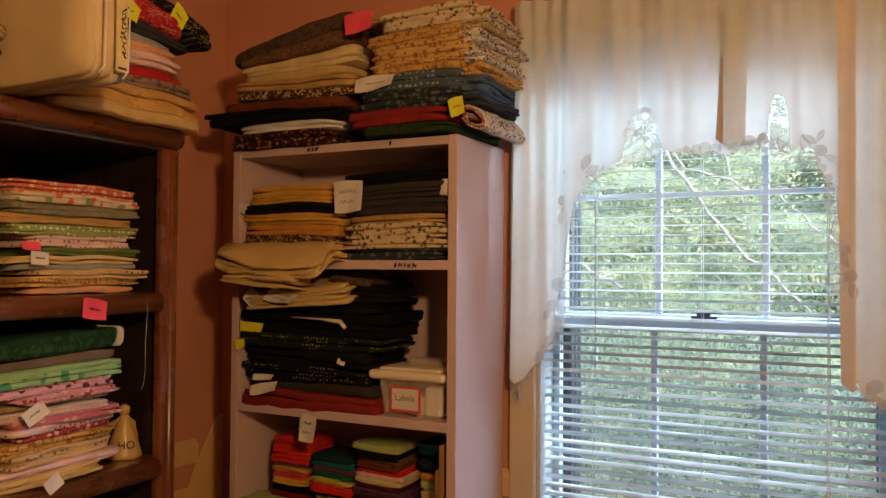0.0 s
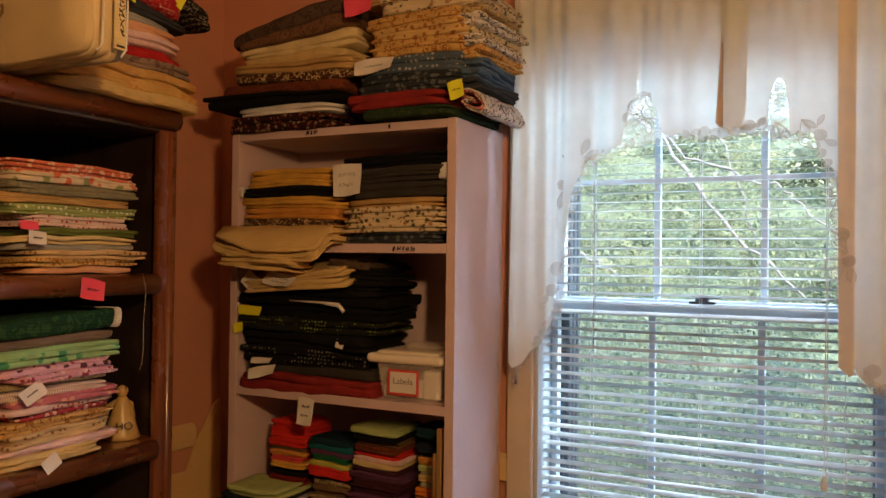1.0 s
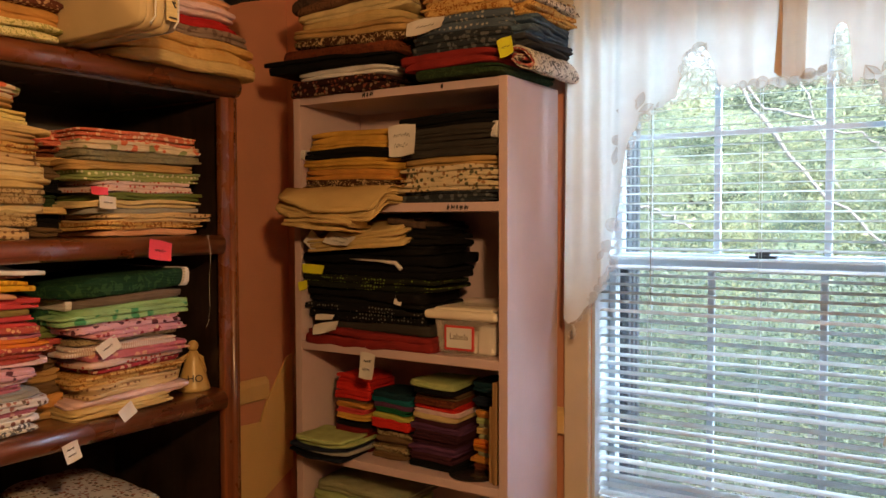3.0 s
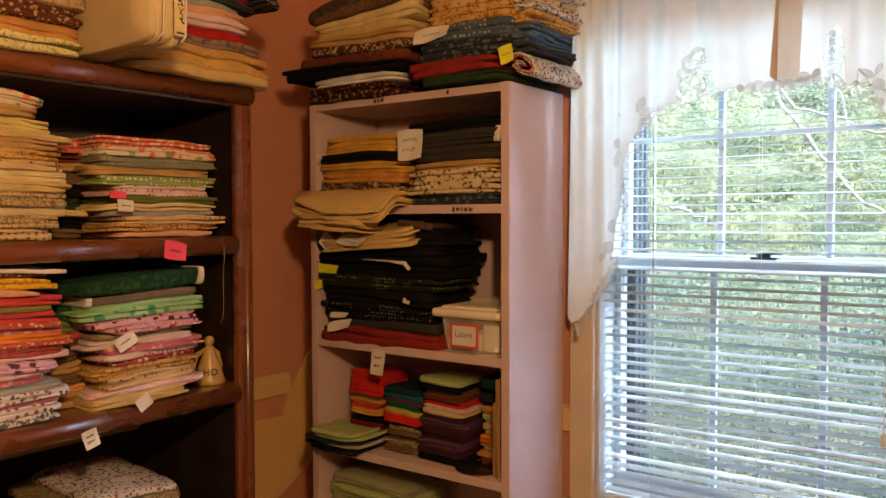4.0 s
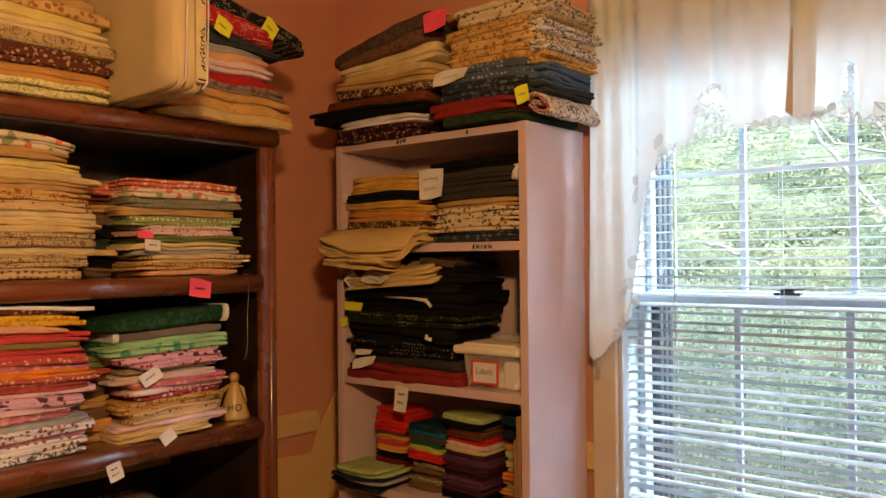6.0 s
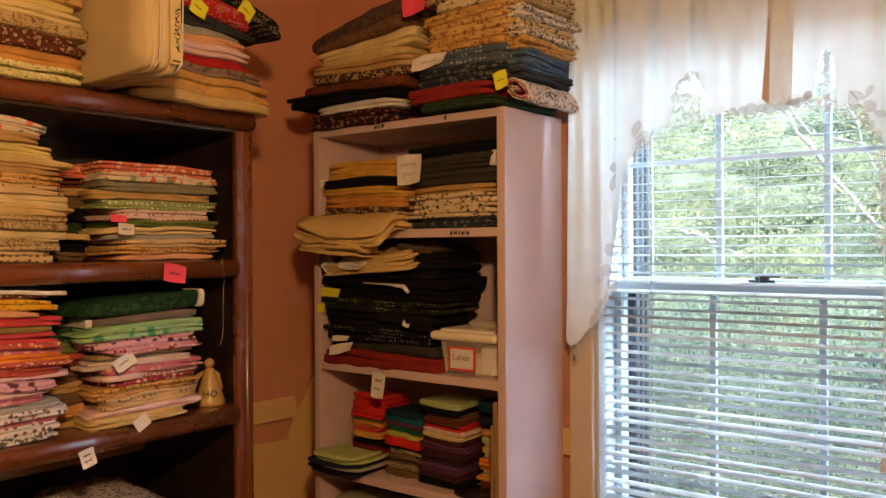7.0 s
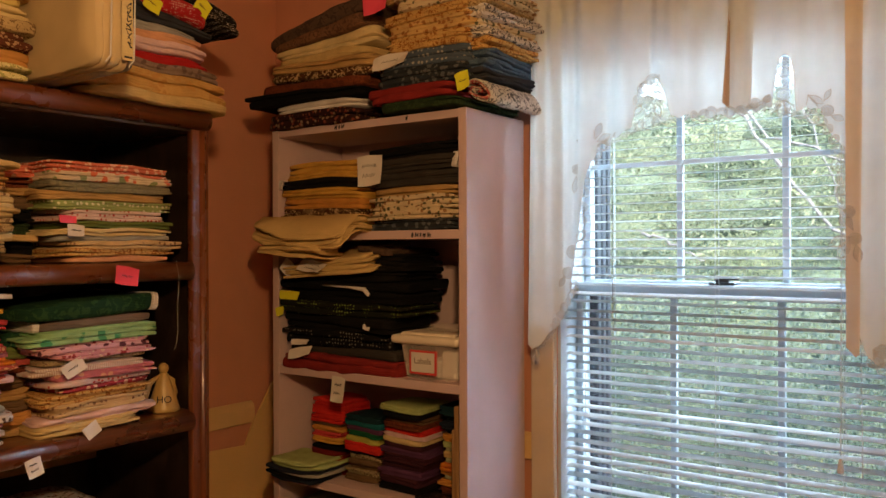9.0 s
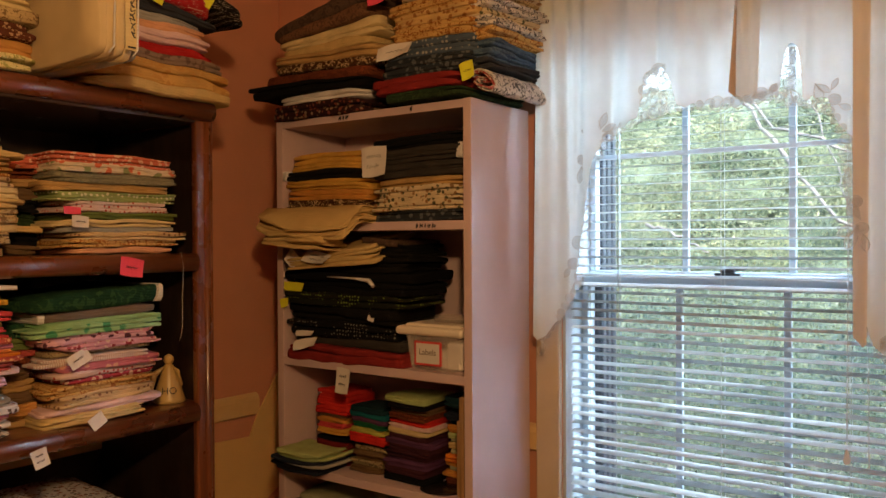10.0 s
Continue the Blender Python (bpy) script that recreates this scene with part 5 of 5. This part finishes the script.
tag_sheet("paper_tag", "white paper scrap hanging under folded fabric", on_cab(1.040, 1.058, -1.382, -30, 0), 0.034, 0.026, PAPER)
tag_sheet("paper_tag", "white printed tag on folded green fabric", on_cab(1.020, 1.447, -1.402, 4, 0), 0.036, 0.022, PAPER, 1)
tag_sheet("paper_tag", "red paper tag on folded pink fabric", on_cab(1.004, 1.468, -1.402, 2, 0), 0.036, 0.014, PINKNOTE)
tag_sheet("paper_tag", "yellow paper tag on red polka-dot fabric", on_cab(1.143, 1.905, -1.330, 24, 0), 0.042, 0.034, YELNOTE, 1)
tag_sheet("paper_tag", "yellow paper tag on black and white fabric", on_cab(1.278, 1.932, -1.346, 34, 0), 0.040, 0.040, YELNOTE, 1)
def on_book(x, z, y=BF - 0.004, roll=0.0, tilt=0.0):
    return pose(x, y, z, tilt, 0, 0) @ pose(0, 0, 0, 0, roll, 0)
tag_sheet("sticky_note", "bright pink paper tag between fabric stacks", on_book(-1.133, 1.980, 1.600, -6), 0.072, 0.044, PINKNOTE)
tag_sheet("paper_tag", "white paper tag on blue fabric", on_book(-1.095, 1.842, 1.607, -6, -20), 0.098, 0.036, PAPER, 1)
tag_sheet("paper_tag", "yellow paper tag on dark red fabric", on_book(-0.890, 1.772, 1.604, -14), 0.035, 0.038, YELNOTE, 1)
tag_sheet("paper_tag", "white paper tag on grey fabric", on_book(-1.172, 1.595, 1.626, -3), 0.076, 0.070, PAPER, 2)
tag_sheet("paper_tag", "white paper tag hanging from the shelf edge", on_book(-1.285, 1.062, 1.634, 4), 0.044, 0.062, PAPER, 2)
tag_sheet("paper_tag", "yellow paper tag on dark fabric", on_book(-1.455, 1.290, 1.634, 2), 0.070, 0.022, YELNOTE)
tag_sheet("paper_tag", "yellow paper tag between dark fabrics", on_book(-1.490, 1.247, 1.634, -14), 0.030, 0.022, YELNOTE)
tag_sheet("paper_tag", "white paper tag on red fabric", on_book(-1.415, 1.145, 1.632, -14, -25), 0.076, 0.026, PAPER)
tag_sheet("paper_tag", "white paper tag on grey fabric", on_book(-1.420, 1.171, 1.636, -3, -20), 0.060, 0.014, PAPER)
tag_sheet("paper_tag", "white paper tag on black fabric", on_book(-1.195, 1.222, 1.638, 14), 0.022, 0.018, PAPER)
tag_sheet("paper_tag", "white printed paper label on beige fabric", on_book(-1.340, 1.366, 1.598, 8, -40), 0.088, 0.034, PAPER, 2)
tag_sheet("paper_tag", "white folded paper corner on dark fabric", on_book(-1.430, 1.362, 1.606, 35, -10), 0.046, 0.036, PAPER)
wtr = tube([(-1.33, 1.628, 1.318), (-1.24, 1.626, 1.316), (-1.19, 1.624, 1.312), (-1.175, 1.624, 1.298)], [0.002, 0.003, 0.006, 0.005], 6)
tagged(link("white_ribbon", wtr, FAB["white"], None, "", True), "narrow white ribbon between black fabrics", "ribbon")

# ---- outdoors ----
g = bmesh.new()
bmesh.ops.create_grid(g, x_segments=4, y_segments=4, size=300, matrix=Matrix.Translation((0, 0, -0.75)))
structure("ground", g, GRASS, "green lawn outside the house")


def foliage(name, label, count, area, size, material, seed):
    r = np.random.RandomState(seed)
    (x0, x1), (y0, y1), (z0, z1) = area
    # leaves gather round twig ends, with gaps between
    nb = max(10, count // 300)
    hubs = np.stack([r.uniform(x0, x1, nb), r.uniform(y0, y1, nb), r.uniform(z0, z1, nb)], 1)
    c = hubs[r.randint(0, nb, count)] + r.normal(size=(count, 3)) * np.array([0.17, 0.20, 0.11]) * (0.5 + r.rand(count, 1))
    # blades lie mostly open to the light
    up = r.normal(size=(count, 3)) * 0.55 + np.array([0.15, -0.55, 0.85])
    a = np.cross(up, r.normal(size=(count, 3)))
    a /= np.linalg.norm(a, axis=1)[:, None]
    b = np.cross(up, a)
    b /= np.linalg.norm(b, axis=1)[:, None]
    s = size * r.uniform(0.6, 1.3, count)[:, None]
    n = np.cross(a, b)
    v = np.stack([c - a * s, c + b * s * 0.42 + n * s * 0.12, c + a * s, c - b * s * 0.42 + n * s * 0.12], 1).reshape(-1, 3)
    f = np.arange(count * 4).reshape(-1, 4)
    me = bpy.data.meshes.new(name)
    me.from_pydata(v.tolist(), [], f.tolist())
    me.materials.append(material)
    return tagged(new(name, me), label, "foliage", "", "stuff")


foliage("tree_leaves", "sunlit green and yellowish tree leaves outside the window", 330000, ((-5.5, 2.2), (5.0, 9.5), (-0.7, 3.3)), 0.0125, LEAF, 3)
foliage("low_shrubs", "low green shrubs close outside the window", 130000, ((-3.5, 1.2), (3.5, 5.4), (-0.75, 1.12)), 0.0125, LEAF_SHADE, 5)
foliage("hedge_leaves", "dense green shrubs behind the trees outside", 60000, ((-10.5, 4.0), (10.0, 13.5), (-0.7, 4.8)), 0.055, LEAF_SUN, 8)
bank = bmesh.new()
bmesh.ops.create_grid(bank, x_segments=90, y_segments=24, size=1.0, matrix=pose(0, 0, 0, 90, 0, 0))
for vv in bank.verts:
    u, w = vv.co.x, vv.co.z
    vv.co = Vector((u * 16 - 3, 15.5 + 0.8 * noise.noise(Vector((u * 9, w * 4, 1))), 1.75 + w * 2.45 + (0.6 * noise.noise(Vector((u * 14, 2, 3))) if w > 0.9 else 0)))
structure("backdrop", bank, plain("far_shrubs", (0.085, 0.118, 0.075), 0.9, 0.75, 3.5, 14.0, 0.9), "dark green bank of distant shrubs")
tree = thing("tree", "bare pale tree with sunlit branches outside the window", "tree")
rt = random.Random(21)
part("trunk", tube([(-2.6, 5.2, -0.75), (-2.5, 5.2, 1.0), (-2.3, 5.1, 2.6), (-2.0, 5.0, 4.6)], [0.11, 0.09, 0.07, 0.04], 10), BARK, tree, "", True)
for pts, r in (([(-1.95, 4.9, 3.0), (-1.10, 4.5, 2.07), (-0.71, 4.45, 1.56), (-0.35, 4.4, 1.22)], 0.014), ([(-1.30, 4.6, 2.35), (-0.98, 4.5, 1.97), (-0.51, 4.4, 1.80), (-0.36, 4.4, 1.66), (0.1, 4.3, 1.2)], 0.009),
               ([(-0.9, 4.7, 2.3), (-0.75, 4.6, 1.9), (-0.62, 4.55, 1.55)], 0.007), ([(-1.72, 4.7, 1.50), (-1.5, 4.6, 1.42), (-1.3, 4.5, 1.34)], 0.010),
               ([(-0.1, 4.6, 2.4), (-0.2, 4.5, 1.9), (0.0, 4.5, 1.4)], 0.008)):
    line = []
    for p, q in zip(pts, pts[1:]):
        for k in range(6):
            line.append(Vector(p).lerp(Vector(q), k / 6) + Vector((rt.uniform(-1, 1), rt.uniform(-1, 1), rt.uniform(-1, 1))) * 0.018)
    line.append(Vector(pts[-1]))
    part("branch", tube(line, [r * (1 - 0.55 * k / (len(line) - 1)) * rt.uniform(0.8, 1.15) for k in range(len(line))], 7), BARK, tree, "pale sunlit branch", True)
